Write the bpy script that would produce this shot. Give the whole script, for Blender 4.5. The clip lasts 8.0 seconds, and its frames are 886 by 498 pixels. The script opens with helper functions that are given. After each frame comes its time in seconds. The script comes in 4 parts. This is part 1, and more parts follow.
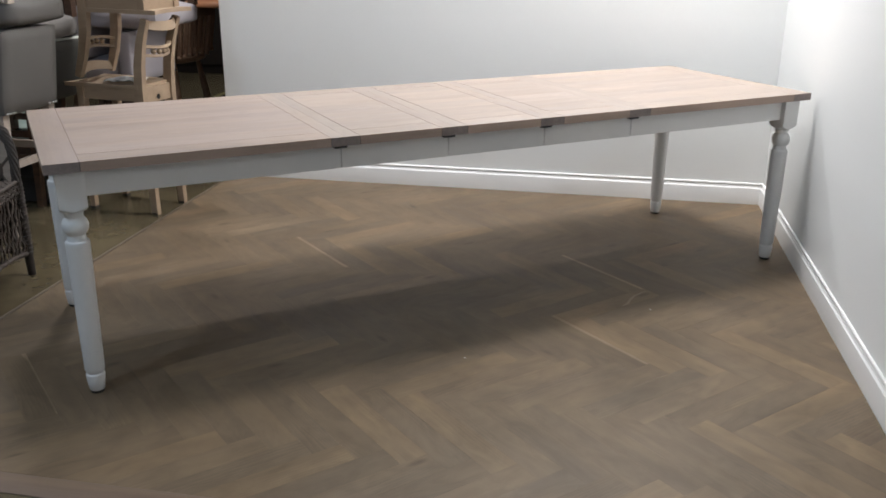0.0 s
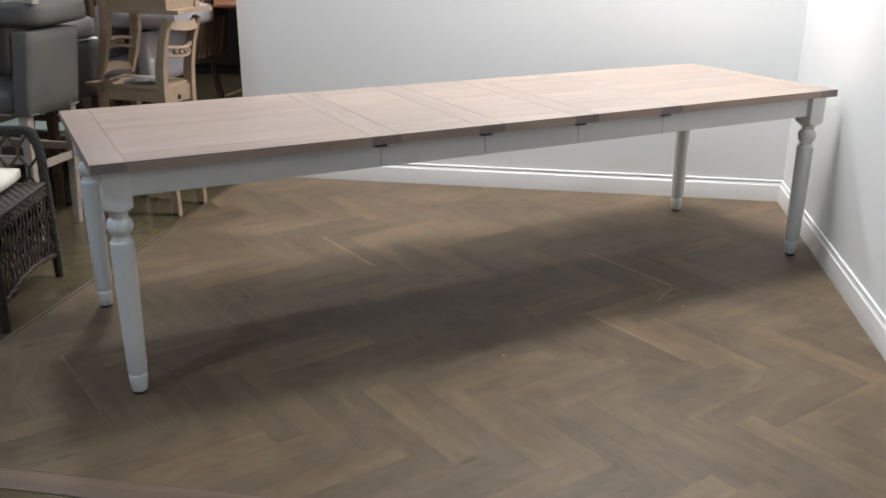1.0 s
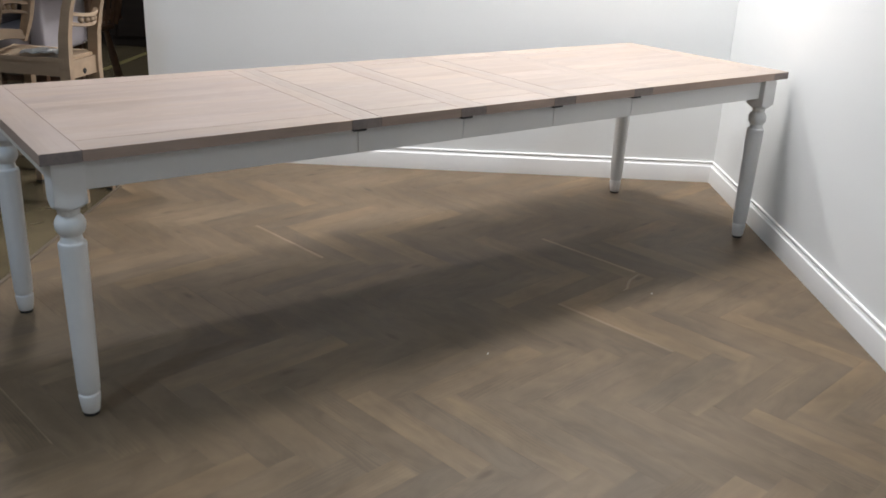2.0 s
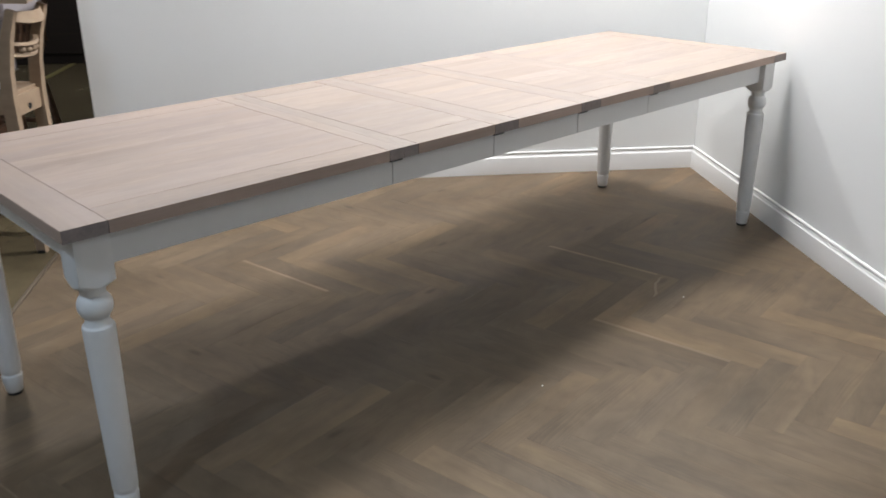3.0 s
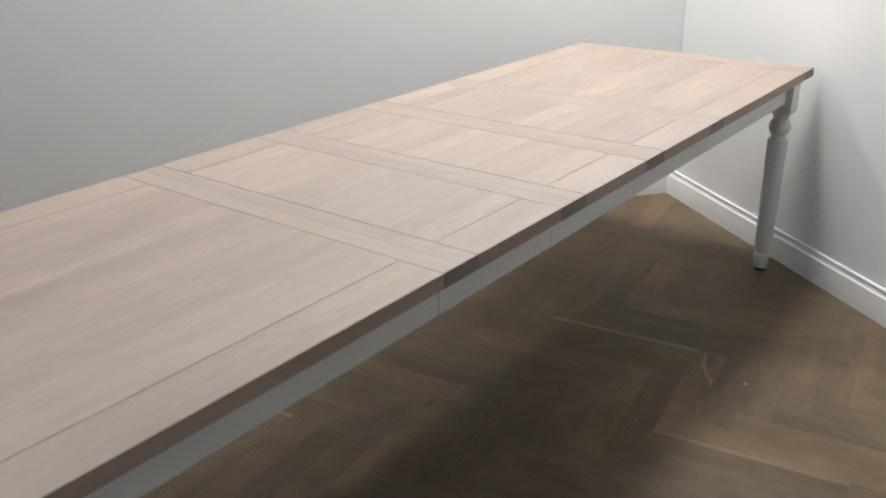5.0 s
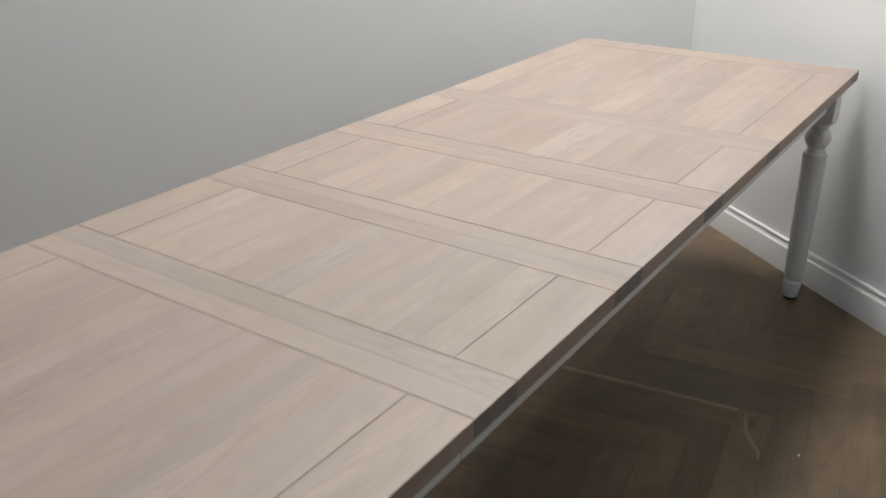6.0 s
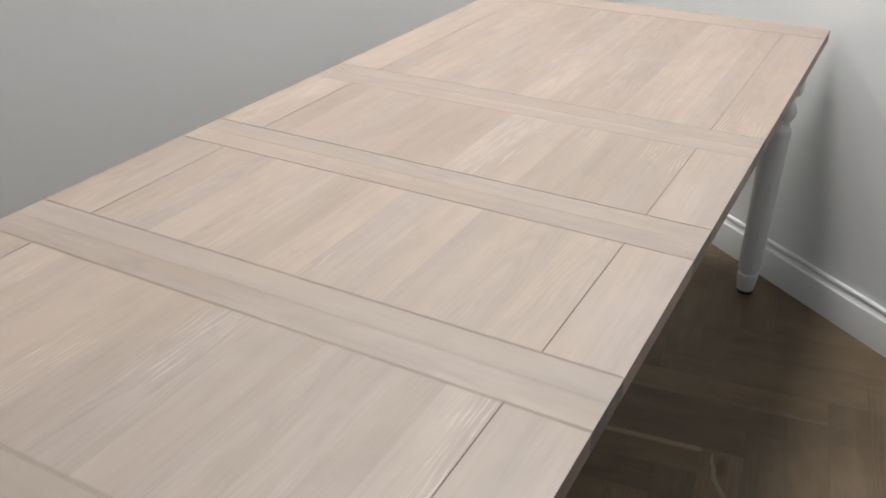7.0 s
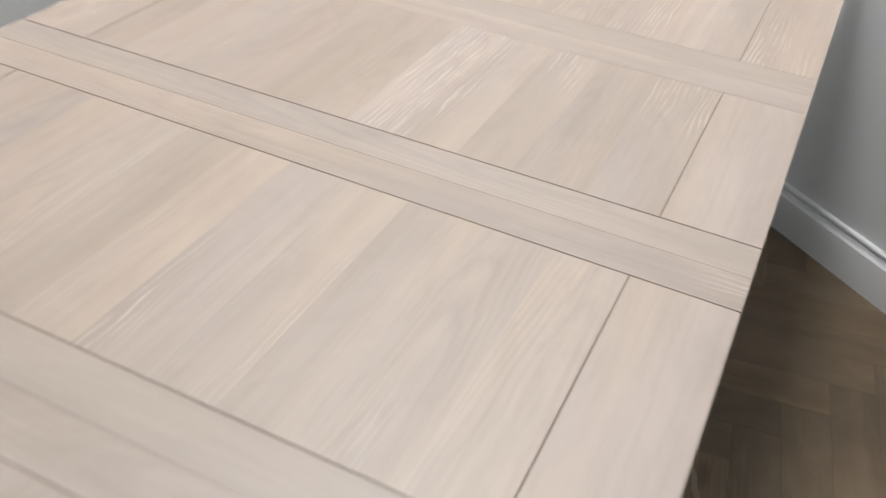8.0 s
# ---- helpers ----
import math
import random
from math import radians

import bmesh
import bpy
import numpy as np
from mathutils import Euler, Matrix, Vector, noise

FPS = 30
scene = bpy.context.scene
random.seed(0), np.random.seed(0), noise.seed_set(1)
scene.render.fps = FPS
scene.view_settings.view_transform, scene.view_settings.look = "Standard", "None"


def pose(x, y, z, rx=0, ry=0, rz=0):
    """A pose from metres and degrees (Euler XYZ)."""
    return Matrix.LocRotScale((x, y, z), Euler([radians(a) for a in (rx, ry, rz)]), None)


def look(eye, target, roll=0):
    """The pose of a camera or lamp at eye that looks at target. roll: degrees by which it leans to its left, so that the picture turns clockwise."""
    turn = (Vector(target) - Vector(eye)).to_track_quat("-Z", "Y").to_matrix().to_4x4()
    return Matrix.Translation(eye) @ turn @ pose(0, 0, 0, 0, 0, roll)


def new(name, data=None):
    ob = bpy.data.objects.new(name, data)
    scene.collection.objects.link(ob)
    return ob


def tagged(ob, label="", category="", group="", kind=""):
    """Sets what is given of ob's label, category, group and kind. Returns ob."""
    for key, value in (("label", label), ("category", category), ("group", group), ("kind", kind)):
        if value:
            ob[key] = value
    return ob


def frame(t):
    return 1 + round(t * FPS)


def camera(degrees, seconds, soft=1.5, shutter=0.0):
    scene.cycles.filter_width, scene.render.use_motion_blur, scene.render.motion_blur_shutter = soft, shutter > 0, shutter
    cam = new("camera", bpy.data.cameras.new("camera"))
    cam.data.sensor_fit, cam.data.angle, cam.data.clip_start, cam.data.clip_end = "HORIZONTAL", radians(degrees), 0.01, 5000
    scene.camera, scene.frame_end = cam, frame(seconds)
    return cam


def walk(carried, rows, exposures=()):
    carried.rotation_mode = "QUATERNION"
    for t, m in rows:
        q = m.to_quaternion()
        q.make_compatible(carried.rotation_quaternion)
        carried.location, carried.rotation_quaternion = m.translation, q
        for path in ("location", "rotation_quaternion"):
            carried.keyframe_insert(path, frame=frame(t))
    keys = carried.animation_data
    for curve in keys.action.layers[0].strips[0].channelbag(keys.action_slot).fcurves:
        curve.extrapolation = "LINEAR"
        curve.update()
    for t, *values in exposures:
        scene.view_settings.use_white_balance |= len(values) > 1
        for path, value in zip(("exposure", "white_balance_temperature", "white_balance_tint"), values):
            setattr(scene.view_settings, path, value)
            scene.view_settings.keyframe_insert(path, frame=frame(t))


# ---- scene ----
cam = camera(53.3, 8.0, 1.65, 0.5)
PATH = [
    (0, (-0.077, -2.709, 1.404), (0.77, -1.026, 0.735), 0.5),
    (0.5, (-0.13, -2.681, 1.402), (0.715, -0.998, 0.729), 0.4),
    (1, (-0.228, -2.635, 1.397), (0.638, -0.961, 0.728), 0.3),
    (1.2, (-0.258, -2.582, 1.389), (0.621, -0.916, 0.717), 0.3),
    (1.5, (-0.322, -2.466, 1.366), (0.674, -0.867, 0.695), 1.6),
    (1.7, (-0.366, -2.37, 1.355), (0.704, -0.828, 0.663), 2.8),
    (2.8, (-0.59, -1.856, 1.406), (0.642, -0.462, 0.672), -0.1),
    (3, (-0.58, -1.753, 1.403), (0.69, -0.399, 0.659), -0.4),
    (3.5, (-0.502, -1.463, 1.397), (0.802, -0.151, 0.635), -0.4),
    (4, (-0.454, -1.271, 1.426), (0.891, -0.004, 0.66), -0.8),
    (4.2, (-0.439, -1.181, 1.42), (0.944, 0.043, 0.654), -1.0),
    (5.3, (-0.117, -0.712, 1.4), (1.362, 0.389, 0.625), -0.2),
    (5.5, (-0.037, -0.634, 1.399), (1.441, 0.467, 0.623), -0.1),
    (5.8, (0.064, -0.537, 1.405), (1.546, 0.535, 0.595), -0.3),
    (6, (0.126, -0.467, 1.4), (1.627, 0.563, 0.572), -0.2),
    (6.5, (0.33, -0.278, 1.403), (1.881, 0.602, 0.498), 0.0),
    (7, (0.591, -0.191, 1.37), (2.137, 0.631, 0.404), 0.7),
    (7.5, (0.823, -0.116, 1.345), (2.323, 0.636, 0.257), 1.7),
    (8, (1.054, 0.012, 1.263), (2.509, 0.632, 0.038), 4.7),
]
walk(cam, [(t, look(eye, target, roll)) for t, eye, target, roll in PATH],
     [(0, 0.03, 6420, 10.5), (3.0, 0.15, 6420, 10.5), (4.0, -0.01, 6440, 10.4), (5.5, -0.39, 6670, 10.1), (6.0, -0.52, 6640, 10.1), (6.5, -0.51, 6650, 10.1), (7.5, -0.48, 6500, 9.8), (8.0, -0.42, 6460, 9.8)])

# ---- world and lights ----
TURN = -37.0                      # the walls' turn against the table, which lies along x
E1 = Vector((math.cos(radians(TURN)), math.sin(radians(TURN)), 0))
E2 = Vector((-E1.y, E1.x, 0))


def uv(u, v, z=0.0):
    """A place by its way along the back wall (u) and towards it (v)."""
    return E1 * u + E2 * v + Vector((0, 0, z))


def at_uv(u, v, z=0.0, turn=0.0):
    p = uv(u, v)
    return pose(p.x, p.y, z, 0, 0, TURN + turn)


WALL_U, WALL_V, END_U = 2.471, 2.781, -0.675
CEIL = 3.5
world = bpy.data.worlds.new("showroom_air")
scene.world = world
world.use_nodes = True
world.node_tree.nodes["Background"].inputs[0].default_value = (0.8, 0.88, 1.0, 1)
world.node_tree.nodes["Background"].inputs[1].default_value = 0.02


def ceiling_lamp(place, watts, size, colour, spread):
    data = bpy.data.lights.new("ceiling_lamp", "AREA")
    data.shape, data.size, data.energy, data.color = "DISK", size, watts, colour
    data.spread = radians(spread)
    lamp = new("ceiling_lamp", data)
    lamp.matrix_world = pose(*place)
    return lamp


NEUTRAL, HALF_COOL, COOL = (1.0, 0.99, 0.99), (0.88, 0.96, 1.07), (0.69, 0.925, 1.19)
ceiling_lamp((2.68, 0.65, 3.42), 78, 0.6, NEUTRAL, 165)
ceiling_lamp((2.00, 1.30, 3.42), 18, 0.5, NEUTRAL, 165)
ceiling_lamp((0.60, 2.66, 3.42), 39, 0.35, NEUTRAL, 165)
ceiling_lamp((-2.30, 1.60, 3.42), 25, 2.6, HALF_COOL, 172)
ceiling_lamp((-1.68, -0.82, 3.42), 27, 0.14, COOL, 172)
ceiling_lamp((-1.35, -4.60, 3.42), 26, 1.2, HALF_COOL, 172)
# unseen narrow-beam fill, added to brighten the floor behind the partition
ceiling_lamp((1.90, 5.83, 3.42), 5, 0.3, NEUTRAL, 80)

# ---- materials ----


def material(name, rough=0.6, metal=0.0, spec=0.5):
    m = bpy.data.materials.new(name)
    m.use_nodes = True
    nodes, links = m.node_tree.nodes, m.node_tree.links
    b = nodes["Principled BSDF"]
    b.inputs["Roughness"].default_value = rough
    b.inputs["Metallic"].default_value = metal
    b.inputs["Specular IOR Level"].default_value = spec
    return m, nodes, links, b


def mix_colour(nodes, links, fac, a, b, mode="MIX"):
    n = nodes.new("ShaderNodeMix")
    n.data_type, n.blend_type = "RGBA", mode
    for socket, value in ((n.inputs[0], fac), (n.inputs[6], a), (n.inputs[7], b)):
        if isinstance(value, (int, float)):
            socket.default_value = value
        elif isinstance(value, tuple):
            socket.default_value = (*value, 1)
        else:
            links.new(value, socket)
    return n.outputs[2]


def ramp(nodes, links, fac, stops):
    n = nodes.new("ShaderNodeValToRGB")
    while len(n.color_ramp.elements) < len(stops):
        n.color_ramp.elements.new(0.5)
    for e, (p, c) in zip(n.color_ramp.elements, stops):
        e.position, e.color = p, (*c, 1) if isinstance(c, tuple) else (c, c, c, 1)
    links.new(fac, n.inputs[0])
    return n.outputs[0]


def noise_tex(nodes, links, vector, scale, detail=3.0, rough=0.55, distortion=0.0):
    n = nodes.new("ShaderNodeTexNoise")
    n.inputs["Scale"].default_value = scale
    n.inputs["Detail"].default_value = detail
    n.inputs["Roughness"].default_value = rough
    n.inputs["Distortion"].default_value = distortion
    links.new(vector, n.inputs["Vector"])
    return n.outputs["Fac"]


def mapped(nodes, links, vector, scale):
    n = nodes.new("ShaderNodeMapping")
    n.inputs["Scale"].default_value = scale
    links.new(vector, n.inputs["Vector"])
    return n.outputs["Vector"]


def bump(nodes, links, height, shader, strength, distance=0.002):
    n = nodes.new("ShaderNodeBump")
    n.inputs["Strength"].default_value = strength
    n.inputs["Distance"].default_value = distance
    links.new(height, n.inputs["Height"])
    links.new(n.outputs["Normal"], shader.inputs["Normal"])


def plain(name, colour, rough=0.6, metal=0.0, spec=0.5, grain=60.0, amount=0.06, blotch=2.5, relief=0.08):
    """Paint, leather, cloth: one colour with fine grain, soft blotches and a little relief."""
    m, nodes, links, b = material(name, rough, metal, spec)
    tc = nodes.new("ShaderNodeTexCoord").outputs["Object"]
    fine = noise_tex(nodes, links, tc, grain, 4)
    broad = noise_tex(nodes, links, tc, blotch, 3)
    dark = tuple(c * (1 - amount) for c in colour)
    light = tuple(min(1, c * (1 + amount)) for c in colour)
    c = ramp(nodes, links, broad, [(0.3, dark), (0.7, light)])
    c = mix_colour(nodes, links, 0.25, c, ramp(nodes, links, fine, [(0.35, dark), (0.65, light)]))
    links.new(c, b.inputs["Base Color"])
    bump(nodes, links, fine, b, relief, 0.001)
    r = nodes.new("ShaderNodeMapRange")
    r.inputs["To Min"].default_value, r.inputs["To Max"].default_value = max(0, rough - 0.08), min(1, rough + 0.08)
    links.new(broad, r.inputs["Value"])
    links.new(r.outputs["Result"], b.inputs["Roughness"])
    return m


def wood(name, pale, mid, dark, rough=0.5, figure=1.0, tone=0.18, streak=9.0, spec=0.4, long=1.3, knots=0.0, stain=0.0, relief=0.12, detail=5.0, fine=0.5, knot_scale=(2.6, 7.0, 7.0), knot_size=0.11, sap=None, threads=0.15, limed=None, drift=0.0, mottle=0.0, arches=0.42):
    """Sawn wood whose grain runs along the piece's own x: streaks, a figured heart, pores; each piece its own tone."""
    m, nodes, links, b = material(name, rough, 0, spec)
    tc = nodes.new("ShaderNodeTexCoord").outputs["Object"]
    info = nodes.new("ShaderNodeObjectInfo")
    shift = nodes.new("ShaderNodeVectorMath")
    shift.operation = "MULTIPLY_ADD"
    links.new(info.outputs["Random"], shift.inputs[0])
    shift.inputs[1].default_value = (37.0, 91.0, 53.0)
    links.new(tc, shift.inputs[2])
    p = shift.outputs[0]
    streaks = noise_tex(nodes, links, mapped(nodes, links, p, (long, streak * 2.2, streak * 2.2)), 1.6, detail, 0.5, 0.35)
    # figure: long distorted rings
    wave = nodes.new("ShaderNodeTexWave")
    wave.wave_type, wave.bands_direction, wave.wave_profile = "BANDS", "Y", "SAW"
    wave.inputs["Scale"].default_value = 11.0 if limed else 6.5
    wave.inputs["Distortion"].default_value = 9.0 if limed else 14.0
    wave.inputs["Detail"].default_value = 2.5
    wave.inputs["Detail Scale"].default_value = 1.1 if limed else 0.55
    wave.inputs["Detail Roughness"].default_value = 0.45
    links.new(mapped(nodes, links, p, (0.75, 4.2, 4.2)), wave.inputs["Vector"])
    where = noise_tex(nodes, links, mapped(nodes, links, p, (1.0, 5.0, 5.0)), 1.7, 2)
    where = ramp(nodes, links, where, [(0.54, 0.0), (0.66, 1.0)] if limed else [(0.50, 0.0), (0.60, 1.0)])
    pores = noise_tex(nodes, links, mapped(nodes, links, p, (9.0, 260.0, 260.0)), 1.0, 3, 0.7)
    base = ramp(nodes, links, streaks, [(0.22, dark), (0.48, mid), (0.74, pale)])
    fig = ramp(nodes, links, wave.outputs["Fac"], [(0.0, tuple(c * 0.82 for c in mid)), (0.55, mid), (1.0, pale)])
    if limed:
        # pale filler left in the open rings of the heart
        flecks = noise_tex(nodes, links, mapped(nodes, links, p, (14.0, 60.0, 60.0)), 1.0, 3, 0.6)
        lines = mix_colour(nodes, links, 1.0, ramp(nodes, links, wave.outputs["Fac"], [(0.45, 0.0), (0.72, 1.0), (0.95, 0.0)]), ramp(nodes, links, flecks, [(0.40, 0.1), (0.62, 1.0)]), "MULTIPLY")
        fig = mix_colour(nodes, links, lines, base, limed)
    f = nodes.new("ShaderNodeMath")
    f.operation = "MULTIPLY"
    links.new(where, f.inputs[0])
    f.inputs[1].default_value = 0.8 * figure
    c = mix_colour(nodes, links, f.outputs[0], base, fig)
    c = mix_colour(nodes, links, fine, c, ramp(nodes, links, pores, [(0.30, 0.78), (0.5, 1.0)]), "MULTIPLY")
    thread = noise_tex(nodes, links, mapped(nodes, links, p, (2.4, 75.0, 75.0)), 1.0, 3, 0.6)
    c = mix_colour(nodes, links, threads, c, ramp(nodes, links, thread, [(0.34, 0.86), (0.5, 1.0), (0.68, 1.12)]), "MULTIPLY")
    if limed:
        # nested arches of a flat-sawn heart, on some boards only
        def calc(op, a, b=None, c=None):
            n = nodes.new("ShaderNodeMath")
            n.operation = op
            for socket, value in zip(n.inputs, (a, b, c)):
                if isinstance(value, (int, float)):
                    socket.default_value = value
                elif value is not None:
                    links.new(value, socket)
            return n.outputs[0]

        own = nodes.new("ShaderNodeSeparateXYZ")
        links.new(tc, own.inputs[0])
        dice = calc("FRACT", calc("MULTIPLY", info.outputs["Random"], 17.31))
        across = calc("ADD", own.outputs["Y"], calc("MULTIPLY_ADD", calc("FRACT", calc("MULTIPLY", info.outputs["Random"], 5.7)), 0.03, -0.015))
        waver = noise_tex(nodes, links, mapped(nodes, links, p, (4.0, 24.0, 24.0)), 1.0, 3, 0.5)
        rings = calc("MULTIPLY_ADD", waver, 4.2, calc("MULTIPLY_ADD", own.outputs["X"], 9.0, calc("MULTIPLY", calc("MULTIPLY", across, across), 2300.0)))
        saw = calc("FRACT", rings)
        patch = noise_tex(nodes, links, mapped(nodes, links, p, (3.0, 6.0, 6.0)), 1.0, 2, 0.5)
        amount = calc("MULTIPLY", ramp(nodes, links, dice, [(0.52, 0.0), (0.70, 1.0)]), ramp(nodes, links, patch, [(0.40, 0.15), (0.62, 1.0)]))
        c = mix_colour(nodes, links, calc("MULTIPLY", amount, arches), c, ramp(nodes, links, saw, [(0.0, (0.80, 0.80, 0.84)), (0.30, (1.0, 1.0, 1.0)), (0.72, (1.10, 1.10, 1.08)), (1.0, (0.80, 0.80, 0.84))]), "MULTIPLY")
    if knots:
        k = nodes.new("ShaderNodeTexVoronoi")
        k.inputs["Scale"].default_value = 1.0
        links.new(mapped(nodes, links, p, knot_scale), k.inputs["Vector"])
        c = mix_colour(nodes, links, knots, c, ramp(nodes, links, k.outputs["Distance"], [(knot_size * 0.36, 0.35), (knot_size, 1.0)]), "MULTIPLY")
    if sap:
        # a pale sapwood edge
        xyz = nodes.new("ShaderNodeSeparateXYZ")
        links.new(tc, xyz.inputs[0])
        wob = nodes.new("ShaderNodeMath")
        wob.operation = "MULTIPLY_ADD"
        links.new(where, wob.inputs[0])
        wob.inputs[1].default_value = -0.012
        links.new(xyz.outputs["Y"], wob.inputs[2])
        edge = nodes.new("ShaderNodeMapRange")
        edge.inputs["From Min"].default_value, edge.inputs["From Max"].default_value = 0.027, 0.033
        links.new(wob.outputs[0], edge.inputs["Value"])
        c = mix_colour(nodes, links, edge.outputs["Result"], c, sap)
    if mottle:
        cloud = noise_tex(nodes, links, mapped(nodes, links, p, (5.5, 13.0, 13.0)), 1.0, 5, 0.62, 1.2)
        c = mix_colour(nodes, links, mottle, c, ramp(nodes, links, cloud, [(0.30, 0.80), (0.5, 1.0), (0.70, 1.16)]), "MULTIPLY")
    if drift:
        # the hue wanders from greyish to honey along each piece
        hue = noise_tex(nodes, links, mapped(nodes, links, p, (2.2, 9.0, 9.0)), 1.0, 3, 0.55)
        c = mix_colour(nodes, links, drift, c, ramp(nodes, links, hue, [(0.32, (0.93, 0.985, 1.12)), (0.68, (1.06, 1.0, 0.88))]), "MULTIPLY")
    if stain:
        pos = nodes.new("ShaderNodeNewGeometry").outputs["Position"]
        s = noise_tex(nodes, links, pos, 1.9, 4, 0.6)
        c = mix_colour(nodes, links, stain, c, ramp(nodes, links, s, [(0.35, 0.72), (0.65, 1.15)]), "MULTIPLY")
    hsv = nodes.new("ShaderNodeHueSaturation")
    links.new(c, hsv.inputs["Color"])
    v = nodes.new("ShaderNodeMapRange")
    v.inputs["To Min"].default_value, v.inputs["To Max"].default_value = 1 - tone, 1 + tone
    links.new(info.outputs["Random"], v.inputs["Value"])
    links.new(v.outputs["Result"], hsv.inputs["Value"])
    links.new(hsv.outputs["Color"], b.inputs["Base Color"])
    bump(nodes, links, pores, b, relief, 0.0008)
    r = nodes.new("ShaderNodeMapRange")
    r.inputs["To Min"].default_value, r.inputs["To Max"].default_value = rough - 0.07, rough + 0.10
    links.new(streaks, r.inputs["Value"])
    links.new(r.outputs["Result"], b.inputs["Roughness"])
    return m


WALL = plain("wall_paint", (0.825, 0.836, 0.828), 0.75, grain=90, amount=0.015, blotch=1.2, relief=0.10)
CEILING = plain("ceiling_paint", (0.75, 0.75, 0.74), 0.85, amount=0.02)
TRIM = plain("white_gloss_paint", (0.82, 0.82, 0.81), 0.35, amount=0.02, relief=0.04)
TABLE_PAINT = plain("grey_white_table_paint", (0.74, 0.735, 0.72), 0.42, grain=40, amount=0.03, relief=0.06)
OAK_TOP = wood("limed_oak", (0.366, 0.294, 0.243), (0.330, 0.264, 0.218), (0.288, 0.228, 0.189), 0.46, 1.0, 0.07, 2.6, spec=0.62, long=0.9, knots=0.5, relief=0.05, detail=2.0, fine=0.28, knot_scale=(1.0, 2.4, 2.4), knot_size=0.022, threads=0.30, limed=(0.489, 0.412, 0.354), drift=0.34, mottle=0.36)
OAK_GREY = wood("limed_oak_grey", (0.338, 0.276, 0.233), (0.312, 0.255, 0.215), (0.278, 0.228, 0.193), 0.46, 0.5, 0.03, 3.0, spec=0.62, long=0.9, relief=0.05, detail=2.0, fine=0.28, threads=0.30, limed=(0.365, 0.300, 0.254), drift=0.22, mottle=0.3)
# rosier, darker copy of limed_oak: the near end's weaker light is in its colour
OAK_ROSE_DIM = wood("limed_oak_rose_dim", (0.350, 0.272, 0.228), (0.314, 0.244, 0.202), (0.275, 0.212, 0.176), 0.44, 1.0, 0.07, 2.6, spec=0.7, long=0.9, knots=0.5, relief=0.05, detail=2.0, fine=0.28, knot_scale=(1.0, 2.4, 2.4), knot_size=0.022, threads=0.30, limed=(0.379, 0.293, 0.247), drift=0.34, mottle=0.36)
OAK_EDGE = wood("limed_oak_edge", (0.390, 0.292, 0.238), (0.344, 0.254, 0.205), (0.287, 0.210, 0.170), 0.55, 0.3, 0.06, 6.0)
OAK_END = wood("oak_end_grain", (0.255, 0.210, 0.192), (0.22, 0.180, 0.164), (0.18, 0.148, 0.135), 0.6, 0.2, 0.06, 20.0)
GROOVE = plain("groove_wood", (0.19, 0.145, 0.118), 0.8)
PLANK = [
    wood(name, pale, mid, dark, 0.50, 0.7, 0.06, 2.6, 0.26, 0.9, 0.5, 0.8, 0.05, 2.5, 0.15, threads=0.12, drift=0.18, mottle=0.75, sap=sap)
    for name, pale, mid, dark, sap in (
        ("smoked_oak_brown", (0.176, 0.127, 0.079), (0.149, 0.107, 0.067), (0.118, 0.086, 0.054), None),
        ("smoked_oak_grey", (0.164, 0.119, 0.077), (0.137, 0.100, 0.064), (0.108, 0.080, 0.052), None),
        ("smoked_oak_light", (0.207, 0.147, 0.086), (0.176, 0.123, 0.074), (0.141, 0.100, 0.058), None),
        ("smoked_oak_with_sapwood", (0.178, 0.127, 0.077), (0.150, 0.107, 0.065), (0.120, 0.086, 0.053), (0.250, 0.182, 0.119)))
]
SUBFLOOR = plain("dark_joint", (0.09, 0.068, 0.05), 0.9)
REDUCER = wood("oak_edge_strip", (0.200, 0.138, 0.096), (0.168, 0.115, 0.080), (0.130, 0.090, 0.062), 0.5, 0.5, 0.08)
SHOP_FLOOR = plain("olive_sheet_floor", (0.103, 0.082, 0.048), 0.24, grain=14, amount=0.28, blotch=2.4, relief=0.03)
SIDE_STRIP = wood("brown_edge_strip", (0.145, 0.110, 0.075), (0.12, 0.092, 0.063), (0.095, 0.072, 0.050), 0.6, 0.5, 0.08)
TAPE = plain("yellow_floor_tape", (0.169, 0.143, 0.049), 0.6)
# near-black wall colour keeps the hall's far end dark
DARK_WALL = plain("near_black_wall", (0.012, 0.009, 0.008), 0.95, amount=0.2)
SHOP_WALL = plain("shop_wall_paint", (0.35, 0.34, 0.32), 0.8, amount=0.05)
STOOL_OAK = wood("natural_oak", (0.399, 0.291, 0.196), (0.358, 0.259, 0.174), (0.306, 0.219, 0.146), 0.5, 0.35, 0.06, 5.0, threads=0.12)
STOOL_WHITE = wood("whitewashed_oak", (0.476, 0.399, 0.340), (0.408, 0.340, 0.289), (0.323, 0.264, 0.221), 0.55, 0.5, 0.06)
LEATHER = plain("grey_leather", (0.120, 0.112, 0.103), 0.52, grain=180, amount=0.07, blotch=4, relief=0.25)
LEATHER_DARK = plain("dark_grey_leather", (0.061, 0.058, 0.051), 0.5, grain=180, amount=0.08, blotch=4, relief=0.25)
# the same grey leather, lightened to offset the shade its stool stands in
LEATHER_LIFTED = plain("lifted_grey_leather", (0.225, 0.210, 0.196), 0.52, grain=180, amount=0.07, blotch=4, relief=0.25)
LILAC = plain("lilac_grey_cloth", (0.35, 0.322, 0.338), 0.85, grain=260, amount=0.08, blotch=4, relief=0.3)
